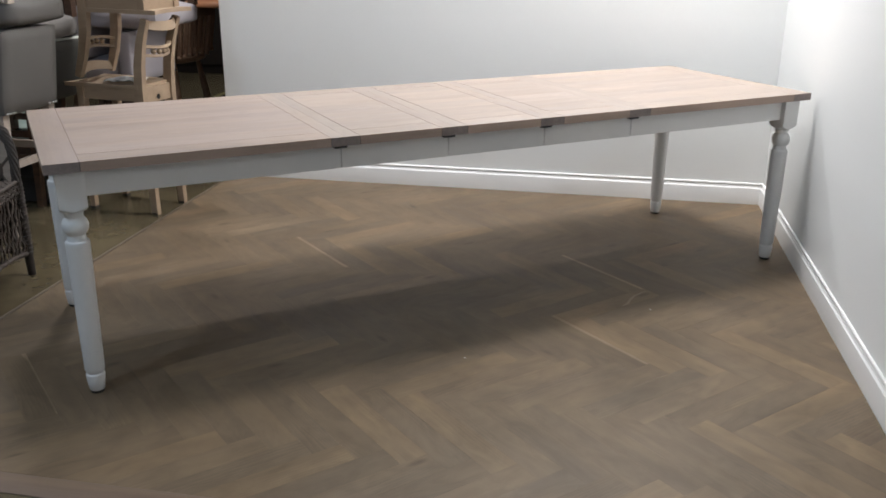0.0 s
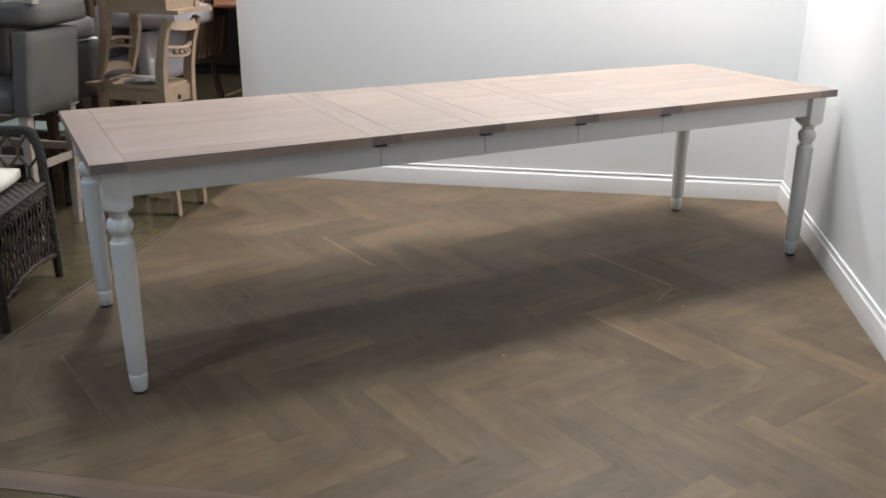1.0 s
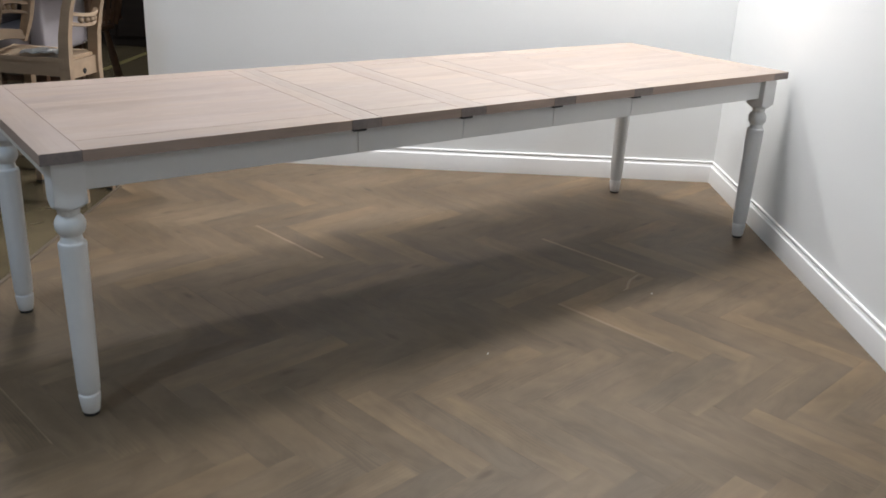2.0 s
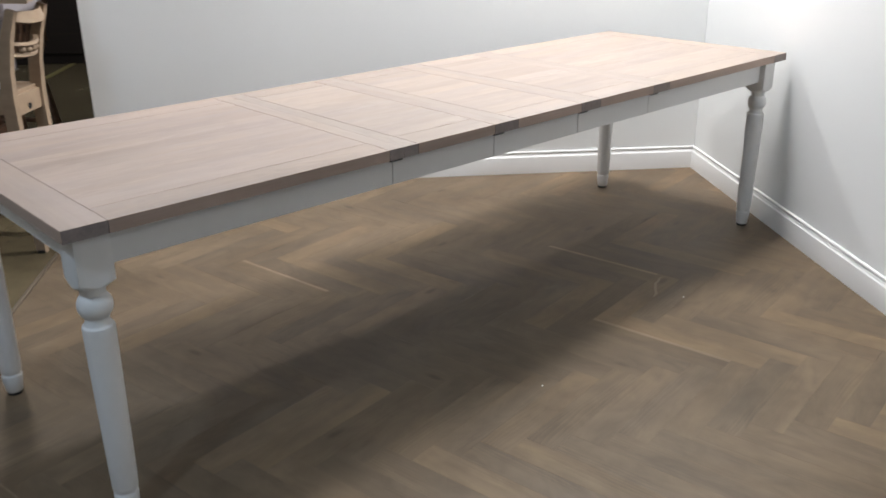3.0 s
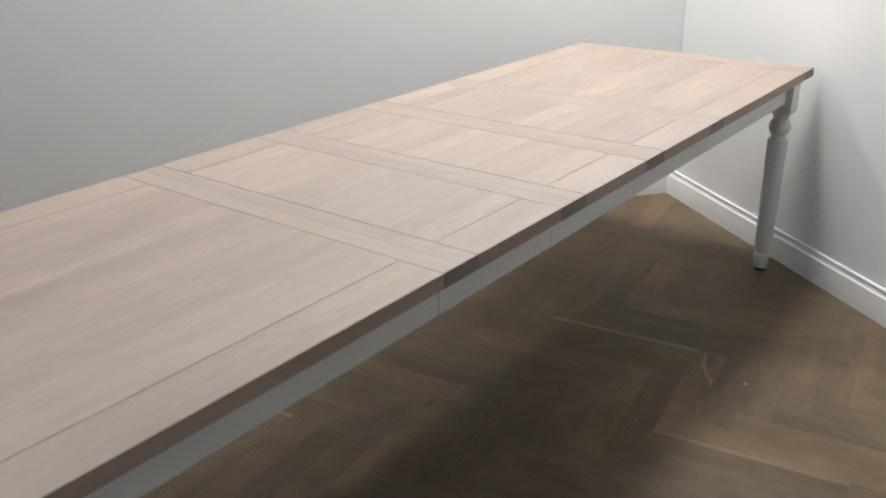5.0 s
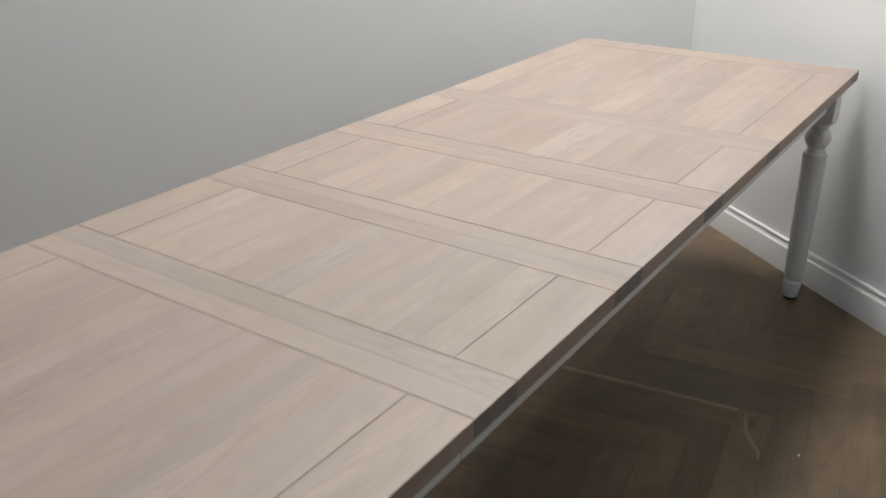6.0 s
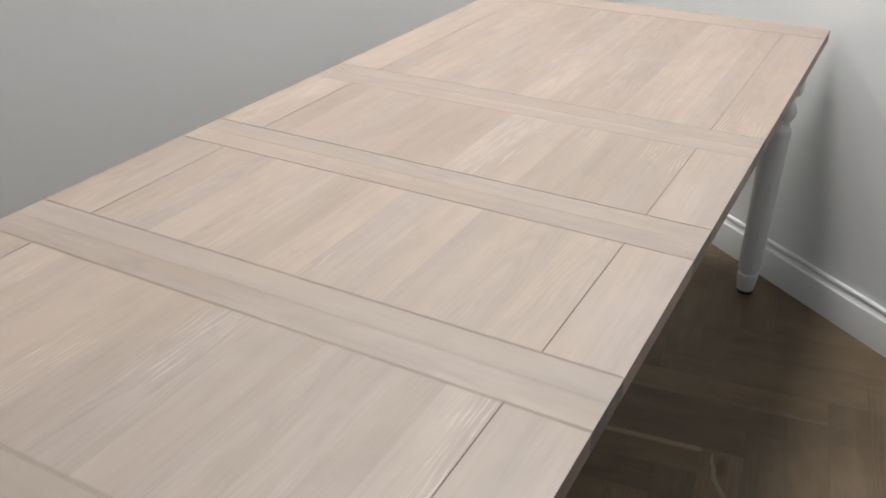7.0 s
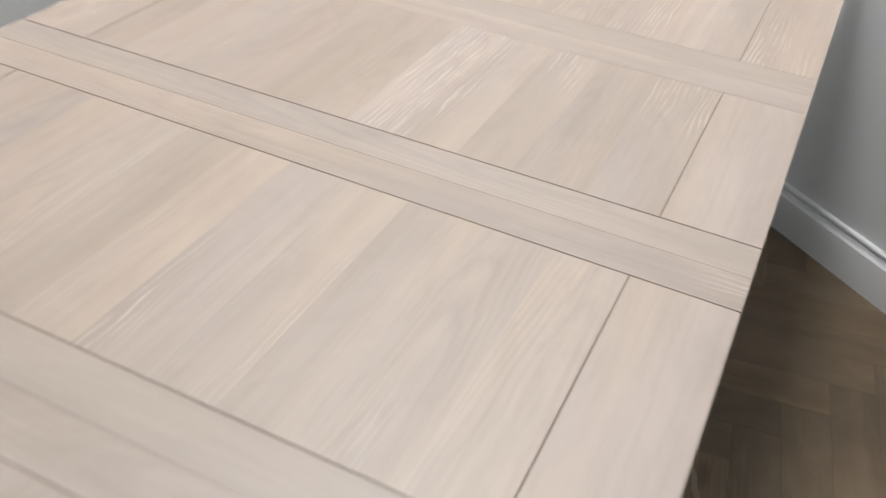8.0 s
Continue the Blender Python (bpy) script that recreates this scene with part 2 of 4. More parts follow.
PALE_CLOTH = plain("pale_piping", (0.55, 0.57, 0.52), 0.7)
STUD = plain("nickel_studs", (0.75, 0.74, 0.70), 0.25, 1.0)
WICKER = plain("brown_grey_wicker", (0.058, 0.044, 0.036), 0.55, grain=220, amount=0.40, blotch=30, relief=0.3)
WICKER_DARK = plain("dark_wrapped_wicker", (0.026, 0.020, 0.017), 0.5, grain=220, amount=0.35, blotch=30, relief=0.3)
CUSHION = plain("cream_cushion_cloth", (0.64, 0.61, 0.53), 0.85, grain=240, amount=0.04, relief=0.25)
WALNUT = wood("dark_stained_wood", (0.12, 0.066, 0.040), (0.085, 0.046, 0.028), (0.05, 0.027, 0.017), 0.4, 0.5, 0.1)
# darker copy of dark_stained_wood; the hall end's dimness is put into its colour
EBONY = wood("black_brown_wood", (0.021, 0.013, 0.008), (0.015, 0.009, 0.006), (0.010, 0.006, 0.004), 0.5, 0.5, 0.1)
SPINDLE = wood("mid_brown_wood", (0.280, 0.175, 0.115), (0.231, 0.140, 0.091), (0.168, 0.098, 0.063), 0.4, 0.5, 0.1)
CHERRY = wood("orange_brown_wood", (0.442, 0.199, 0.095), (0.365, 0.162, 0.079), (0.264, 0.116, 0.056), 0.42, 0.5, 0.08)
STEEL = plain("dark_metal", (0.03, 0.03, 0.032), 0.4, 0.9, amount=0.1)
RUBBER = plain("black_glide", (0.015, 0.015, 0.015), 0.6)
GREEN_GLASS = plain("pale_green_panel", (0.48, 0.58, 0.52), 0.2, amount=0.04)
# near-black stand-in for the dark under a stool and behind the weave
DARK_FILL = plain("dark_fill", (0.02, 0.018, 0.016), 0.9)
SCUFF = plain("pale_scuff", (0.235, 0.180, 0.122), 0.6, grain=300, amount=0.15)
PAPER = plain("white_paper", (0.85, 0.85, 0.84), 0.8, amount=0.03)

# ---- mesh helpers ----


def mesh_from(name, bm, *mats):
    me = bpy.data.meshes.new(name)
    bmesh.ops.recalc_face_normals(bm, faces=bm.faces)
    bm.to_mesh(me)
    bm.free()
    for m in mats:
        me.materials.append(m)
    return me


def smooth(me, angle=40):
    for p in me.polygons:
        p.use_smooth = True
    me.set_sharp_from_angle(angle=radians(angle))
    return me


def part(name, bm, mat, parent, label="", m=None, angle=40, kind=""):
    """One bmesh (or mesh) as one mesh object under a thing or a part."""
    me = bm if isinstance(bm, bpy.types.Mesh) else smooth(mesh_from(name, bm, mat), angle)
    ob = new(name, me)
    ob.parent = parent
    if m is not None:
        ob.matrix_local = m
    return tagged(ob, label, kind=kind)


def thing(name, label, category, group="", kind="", m=None):
    ob = new(name)
    ob.empty_display_size = 0.1
    if m is not None:
        ob.matrix_world = m
    return tagged(ob, label, category, group, kind)


def box(bm, x0, x1, y0, y1, z0, z1, bevel=0.0, segments=2):
    v = [bm.verts.new((x, y, z)) for z in (z0, z1) for y in (y0, y1) for x in (x0, x1)]
    f = [bm.faces.new([v[i] for i in q]) for q in ((0, 2, 3, 1), (4, 5, 7, 6), (0, 1, 5, 4), (2, 6, 7, 3), (0, 4, 6, 2), (1, 3, 7, 5))]
    if bevel:
        edges = list({e for face in f for e in face.edges})
        bmesh.ops.bevel(bm, geom=edges, offset=bevel, segments=segments, affect="EDGES", profile=0.6)
    return bm


def boxed(*a, **k):
    return box(bmesh.new(), *a, **k)


def lathe(bm, profile, sides=28, centre=(0, 0)):
    """Profile: rows of (radius, z), from bottom to top."""
    rings = []
    for r, z in profile:
        rings.append([bm.verts.new((centre[0] + r * math.cos(2 * math.pi * i / sides), centre[1] + r * math.sin(2 * math.pi * i / sides), z)) for i in range(sides)])
    for a, b in zip(rings, rings[1:]):
        for i in range(sides):
            j = (i + 1) % sides
            bm.faces.new((a[i], a[j], b[j], b[i]))
    bm.faces.new(list(reversed(rings[0])))
    bm.faces.new(rings[-1])
    return bm


def tube(bm, pts, r, sides=8, closed=False, flat=1.0):
    """A rod along points; r one radius or one for each point; flat squeezes it along z."""
    pts = [Vector(p) for p in pts]
    n = len(pts)
    rings = []
    up = Vector((0.13, 0.21, 0.97)).normalized()
    for i, p in enumerate(pts):
        a = pts[i - 1] if i or closed else p
        b = pts[(i + 1) % n] if i < n - 1 or closed else p
        t = (b - a).normalized()
        s = t.cross(up)
        if s.length < 0.05:
            s = t.cross(Vector((1, 0, 0)))
        s.normalize()
        w = s.cross(t).normalized()
        rad = r[i] if isinstance(r, (list, tuple)) else r
        rings.append([bm.verts.new(p + s * (rad * math.cos(2 * math.pi * k / sides)) + w * (rad * flat * math.sin(2 * math.pi * k / sides))) for k in range(sides)])
    m = n if closed else n - 1
    for i in range(m):
        a, b = rings[i], rings[(i + 1) % n]
        for k in range(sides):
            j = (k + 1) % sides
            bm.faces.new((a[k], a[j], b[j], b[k]))
    if not closed:
        bm.faces.new(list(reversed(rings[0])))
        bm.faces.new(rings[-1])
    return bm


def sweep_bar(bm, pts, wide, thick, across):
    """A flat bar along points; `across` is the direction of its width."""
    pts = [Vector(p) for p in pts]
    across = Vector(across).normalized()
    rings = []
    for i, p in enumerate(pts):
        t = (pts[min(i + 1, len(pts) - 1)] - pts[max(i - 1, 0)]).normalized()
        nrm = t.cross(across).normalized()
        w = wide[i] if isinstance(wide, (list, tuple)) else wide
        h = thick[i] if isinstance(thick, (list, tuple)) else thick
        rings.append([bm.verts.new(p + across * (a * w / 2) + nrm * (b * h / 2)) for a, b in ((-1, -1), (1, -1), (1, 1), (-1, 1))])
    for a, b in zip(rings, rings[1:]):
        for k in range(4):
            j = (k + 1) % 4
            bm.faces.new((a[k], a[j], b[j], b[k]))
    bm.faces.new(list(reversed(rings[0])))
    bm.faces.new(rings[-1])
    edges = [e for e in bm.edges if len(e.link_faces) == 2 and e.calc_face_angle(0) > 1.0]
    bmesh.ops.bevel(bm, geom=edges, offset=min(0.003, 0.2 * (thick if not isinstance(thick, (list, tuple)) else min(thick))), segments=2, affect="EDGES")
    return bm


def prism(poly, z0, z1, chamfer):
    """A flat piece with a chamfered upper rim, from a convex outline (anticlockwise)."""
    n = len(poly)
    c = Vector((sum(p[0] for p in poly) / n, sum(p[1] for p in poly) / n))
    inner = []
    for i in range(n):
        p0, p1, p2 = Vector(poly[i - 1]), Vector(poly[i]), Vector(poly[(i + 1) % n])
        a, b = (p1 - p0).normalized(), (p2 - p1).normalized()
        na, nb = Vector((-a.y, a.x)), Vector((-b.y, b.x))
        k = na + nb
        inner.append(p1 + k * (chamfer / max(0.3, k.dot(na))))
    verts = [(*p, z0) for p in poly] + [(*p, z1 - chamfer) for p in poly] + [(*p, z1) for p in inner]
    faces = [tuple(range(2 * n, 3 * n))]
    for i in range(n):
        j = (i + 1) % n
        faces += [(i, j, n + j, n + i), (n + i, n + j, 2 * n + j, 2 * n + i)]
    return verts, faces


def clip_poly(poly, axis, limit, keep_above):
    out = []
    for i, p in enumerate(poly):
        q = poly[(i + 1) % len(poly)]
        dp, dq = (p[axis] - limit) * (1 if keep_above else -1), (q[axis] - limit) * (1 if keep_above else -1)
        if dp >= 0:
            out.append(p)
        if dp * dq < 0:
            t = dp / (dp - dq)
            out.append((p[0] + t * (q[0] - p[0]), p[1] + t * (q[1] - p[1])))
    return out


# ---- the room ----


def wall_slab(name, u0, u1, v0, v1, z0, z1, mat, label, m=None):
    ob = new(name, mesh_from(name, boxed(u0, u1, v0, v1, z0, z1), mat))
    ob.matrix_world = m or at_uv(0, 0)
    return tagged(ob, label, kind="structure")


FAR_U, FAR_V, NEAR_V = -5.0, 7.6, -5.5
wall_slab("wall_back", END_U, WALL_U + 0.12, WALL_V, WALL_V + 0.12, -0.03, CEIL, WALL, "plain pale grey-white painted partition wall ending in a free edge")
SKEW = 0.36                       # the right wall stands a little out of square
wall_slab("wall_right", 0, 0.12, NEAR_V - WALL_V, -0.002, -0.03, CEIL, WALL, "plain pale grey-white painted wall beside the table", at_uv(WALL_U, WALL_V, 0, SKEW))
wall_slab("wall_hall_side", WALL_U, WALL_U + 0.12, WALL_V + 0.122, FAR_V, -0.03, CEIL, SHOP_WALL, "grey wall of the shop hall behind the partition")
wall_slab("wall_hall_left", FAR_U - 0.12, FAR_U, NEAR_V, FAR_V, -0.03, CEIL, SHOP_WALL, "grey wall that closes the shop hall")
wall_slab("wall_hall_far", FAR_U, WALL_U, FAR_V, FAR_V + 0.12, -0.03, CEIL, DARK_WALL, "wall at the unlit end of the hall, coloured near-black")
wall_slab("wall_hall_near", FAR_U, WALL_U + 0.05, NEAR_V - 0.12, NEAR_V, -0.03, CEIL, SHOP_WALL, "grey wall that closes the shop hall")
wall_slab("ceiling", FAR_U - 0.12, WALL_U + 0.12, NEAR_V - 0.12, FAR_V + 0.12, CEIL + 0.002, CEIL + 0.1, CEILING, "plain white ceiling")
wall_slab("ground", FAR_U - 0.12, WALL_U + 0.12, NEAR_V - 0.12, FAR_V + 0.12, -0.06, -0.012, SHOP_FLOOR, "olive-brown sheet floor of the shop hall")


def baseboard(name, length, m):
    """Moulded skirting; its face looks along -y, its foot runs along x."""
    profile = [(0, 0), (-0.016, 0), (-0.016, 0.0885), (-0.0152, 0.0915), (-0.0128, 0.0938), (-0.0106, 0.0962), (-0.0094, 0.0995),
               (-0.0086, 0.1035), (-0.0060, 0.1050), (-0.0060, 0.1082), (-0.0092, 0.1094), (-0.0096, 0.1140), (-0.0080, 0.1180), (-0.0045, 0.1200), (0, 0.1202)]
    bm = bmesh.new()
    ends = [[bm.verts.new((x, y, z)) for y, z in profile] for x in (0, length)]
    n = len(profile)
    for i in range(n):
        j = (i + 1) % n
        bm.faces.new((ends[0][i], ends[0][j], ends[1][j], ends[1][i]))
    bm.faces.new(ends[0])
    bm.faces.new(list(reversed(ends[1])))
    ob = new(name, smooth(mesh_from(name, bm, TRIM), 25))
    ob.matrix_world = m
    return tagged(ob, "white gloss-painted moulded skirting board along the wall", kind="structure")


baseboard("baseboard_back", WALL_U - END_U - 0.001, at_uv(END_U, WALL_V - 0.0005, 0.0))
baseboard("baseboard_right", WALL_V + 2.5, at_uv(WALL_U - 0.0005, WALL_V - 0.0165, 0.0, -90 + SKEW))

# herringbone floor: one sheet of dark joints below, planks as pieces at the end of the file
FLOOR_U0, FLOOR_U1, FLOOR_V0, FLOOR_V1 = -0.652, WALL_U - 0.002, -0.372, WALL_V - 0.002
floor = new("floor", mesh_from("floor", boxed(FLOOR_U0, FLOOR_U1, FLOOR_V0, FLOOR_V1, -0.0118, -0.004), SUBFLOOR))
floor.matrix_world = at_uv(0, 0)
tagged(floor, "herringbone floor of smoked brown-grey oak planks", kind="structure")


def edge_strip(name, length, wide, m, label, mat=REDUCER):
    """A low rounded strip that leads down from the planks to the shop floor; runs along x, slopes towards -y."""
    profile = [(0, -0.0115), (0, 0.0015), (-0.10 * wide, 0.0030), (-0.45 * wide, 0.0025), (-0.8 * wide, -0.003), (-wide, -0.0095), (-wide, -0.0115)]
    bm = bmesh.new()
    ends = [[bm.verts.new((x, y, z)) for y, z in profile] for x in (0, length)]
    for i in range(len(profile)):
        j = (i + 1) % len(profile)
        bm.faces.new((ends[0][i], ends[0][j], ends[1][j], ends[1][i]))
    bm.faces.new(ends[0])
    bm.faces.new(list(reversed(ends[1])))
    ob = new(name, smooth(mesh_from(name, bm, mat), 35))
    ob.matrix_world = m
    return tagged(ob, label, kind="structure")


edge_strip("trim_front", FLOOR_U1 - FLOOR_U0 + 0.03, 0.072, at_uv(FLOOR_U0 - 0.03, FLOOR_V0 - 0.003), "oak edge strip along the border of the herringbone floor")
edge_strip("trim_side", FLOOR_V1 - FLOOR_V0, 0.026, at_uv(FLOOR_U0 - 0.003, FLOOR_V1, 0, -90), "narrow oak edge strip along the border of the herringbone floor", SIDE_STRIP)

# ---- the extending table ----
LONG, WIDE, TOP, THICK = 3.066, 0.925, 0.775, 0.030
JOINTS = [0.924, 1.330, 1.736, 2.142]
STRIP, RAIL, ENDBOARD = 0.052, 0.099, 0.101
table = thing("dining_table", "long extending farmhouse table, limed oak top on grey-white painted turned legs", "table")


def oak_board(name, x0, x1, y0, y1, along, parent, gaps=(0, 0, 0, 0), mat=OAK_TOP):
    """A board of the top; its grain runs along `along`, its edges and sawn ends are darker. gaps: at x0, x1, y0, y1."""
    x0, x1, y0, y1 = x0 + gaps[0], x1 - gaps[1], y0 + gaps[2], y1 - gaps[3]
    cx, cy = (x0 + x1) / 2, (y0 + y1) / 2
    lx, ly, turn = (x1 - x0, y1 - y0, 0) if along == "x" else (y1 - y0, x1 - x0, 90)
    me = mesh_from(name, boxed(-lx / 2, lx / 2, -ly / 2, ly / 2, TOP - THICK, TOP), mat, OAK_END, OAK_EDGE)
    for p in me.polygons:
        if abs(p.normal.x) > 0.9:
            p.material_index = 1
        elif abs(p.normal.y) > 0.9:
            p.material_index = 2
    return part(name, me, None, parent, "", pose(cx, cy, 0, 0, 0, turn))


GAP, TIGHT, FINE = 0.0016, 0.0005, 0.0002


def top_section(x0, x1, start, end, parent, boards, oak, near=GAP, far=GAP, seam=0.0009):
    """One framed panel of the top: cross pieces at start and end, long rails, boards between; near, far and seam are its joints' widths."""
    a, b = x0 + start, x1 - end
    if start < 0.08:
        oak_board("crosspiece", x0, a, 0, WIDE, "y", parent, (FINE, near, 0, 0), OAK_GREY)
    else:
        oak_board("breadboard_end", x0, a, 0, WIDE, "y", parent, (0, near, 0, 0), oak)
    if end < 0.08:
        oak_board("crosspiece", b, x1, 0, WIDE, "y", parent, (far, FINE, 0, 0))
    else:
        oak_board("breadboard_end", b, x1, 0, WIDE, "y", parent, (far, 0, 0, 0), oak)
    oak_board("rail", a, b, 0, RAIL, "x", parent, (0, 0, 0, seam), oak)
    oak_board("rail", a, b, WIDE - RAIL, WIDE, "x", parent, (0, 0, seam, 0), oak)
    shares = [board_rng.uniform(0.75, 1.3) for _ in range(boards)]
    y = RAIL
    for i, share in enumerate(shares):
        step = (WIDE - 2 * RAIL) * share / sum(shares)
        oak_board("board", a, b, y, y + step, "x", parent, (0, 0, seam if i == 0 else 0, seam if i == boards - 1 else 0), oak)
        y += step


board_rng = random.Random(23)
edges = [0.0] + JOINTS + [LONG]
for i, (x0, x1) in enumerate(zip(edges, edges[1:])):
    name = "end_leaf" if i in (0, 4) else "extension_leaf"
    leaf = part(name, boxed(x0 + 0.004, x1 - 0.004, 0.03, WIDE - 0.03, TOP - THICK - 0.004, TOP - 0.0008), GROOVE, table,
                "fixed end of the limed oak top, coloured rosier and darker for weaker light" if i == 0 else "fixed end of the limed oak top" if i == 4 else "drop-in leaf of the limed oak top")
    top_section(x0, x1, ENDBOARD if i == 0 else STRIP, ENDBOARD if i == 4 else STRIP, leaf, 11, OAK_ROSE_DIM if i == 0 else OAK_TOP,
                TIGHT if i == 4 else GAP, TIGHT if i == 3 else GAP, TIGHT if i == 4 else 0.0009)

APRON_Y, APRON_Z0, APRON_Z1, LEG_IN = 0.052, 0.657, TOP - THICK - 0.0005, 0.070
for y, s in ((APRON_Y, 1), (WIDE - APRON_Y, -1)):
    for i, (x0, x1) in enumerate(zip(edges, edges[1:])):
        a, b = (LEG_IN + 0.041 if i == 0 else x0 + 0.0012), (LONG - LEG_IN - 0.041 if i == 4 else x1 - 0.0012)
        part("apron", boxed(a, b, min(y, y + s * 0.022), max(y, y + s * 0.022), APRON_Z0, APRON_Z1, 0.0012, 1), TABLE_PAINT, table)
    edge_y = 0.020 if s > 0 else WIDE - 0.020
    for j in JOINTS:
        part("catch", boxed(j - 0.032, j + 0.012, min(edge_y, edge_y + s * 0.03), max(edge_y, edge_y + s * 0.03), APRON_Z1 - 0.0115, APRON_Z1 + 0.0002, 0.001, 1), STEEL, table, "dark metal leaf catch")
for x, s in ((APRON_Y, 1), (LONG - APRON_Y, -1)):
    part("apron", boxed(min(x, x + s * 0.022), max(x, x + s * 0.022), LEG_IN + 0.041, WIDE - LEG_IN - 0.041, APRON_Z0, APRON_Z1, 0.0012, 1), TABLE_PAINT, table)
for y in (0.20, WIDE - 0.20):
    part("slide", boxed(0.12, LONG - 0.12, y - 0.02, y + 0.02, APRON_Z1 - 0.045, APRON_Z1 - 0.006, 0.002, 1), OAK_TOP, table, "wooden extension slide under the top")


def table_leg(x, y):
    """Square block over a turned ball and a tapered round shaft with a small foot."""
    bm = bmesh.new()
    half = 0.0415
    # block: square above; below, a turned shoulder cuts its corners back in an arc
    rings = []
    for z, r in ((0.7425, 0.06), (0.629, 0.06), (0.6265, 0.0545), (0.6235, 0.0495), (0.6205, 0.0455), (0.6175, 0.0420), (0.6150, 0.0385), (0.6130, 0.0345), (0.6110, 0.0310)):
        ring = []
        for k in range(48):
            a = 2 * math.pi * k / 48
            c, s = math.cos(a), math.sin(a)
            rad = min(half / max(abs(c), abs(s)), half * 1.385, r)
            ring.append(bm.verts.new((rad * c, rad * s, z)))
        rings.append(ring)
    for a, b in zip(rings, rings[1:]):
        for k in range(48):
            j = (k + 1) % 48
            bm.faces.new((a[j], a[k], b[k], b[j]))
    bm.faces.new(rings[0])
    ball = [(0.0392 * math.sin(t), 0.5655 - 0.0385 * math.cos(t)) for t in [math.pi * (0.24 + 0.052 * i) for i in range(11)]]
    profile = [(0.0215, 0.0095), (0.0238, 0.0125), (0.0275, 0.040), (0.0298, 0.060), (0.0290, 0.066), (0.0262, 0.069), (0.0262, 0.074), (0.0292, 0.078),
               (0.0308, 0.084), (0.0328, 0.22), (0.0352, 0.40), (0.0362, 0.500), (0.0368, 0.510), (0.0350, 0.516), (0.0300, 0.5195), (0.0278, 0.526)] + ball + [(0.0285, 0.6035), (0.0300, 0.612)]
    lathe(bm, profile, 32)
    leg = part("leg", bm, TABLE_PAINT, table, "grey-white painted turned leg", pose(x, y, 0), 30)
    part("glide", lathe(bmesh.new(), [(0.019, 0.0), (0.0215, 0.001), (0.0215, 0.0098)], 16), RUBBER, leg, "black floor glide")


for x in (LEG_IN, LONG - LEG_IN):
    for y in (LEG_IN, WIDE - LEG_IN):
        table_leg(x, y)

# ---- stacked counter stools of natural oak ----
GROUND = -0.012


def curve_pts(p0, p1, sag, n=9):
    """Points from p0 to p1 that bow by the vector sag in the middle."""
    p0, p1, sag = Vector(p0), Vector(p1), Vector(sag)
    return [p0.lerp(p1, i / (n - 1)) + sag * (4 * (i / (n - 1)) * (1 - i / (n - 1))) for i in range(n)]


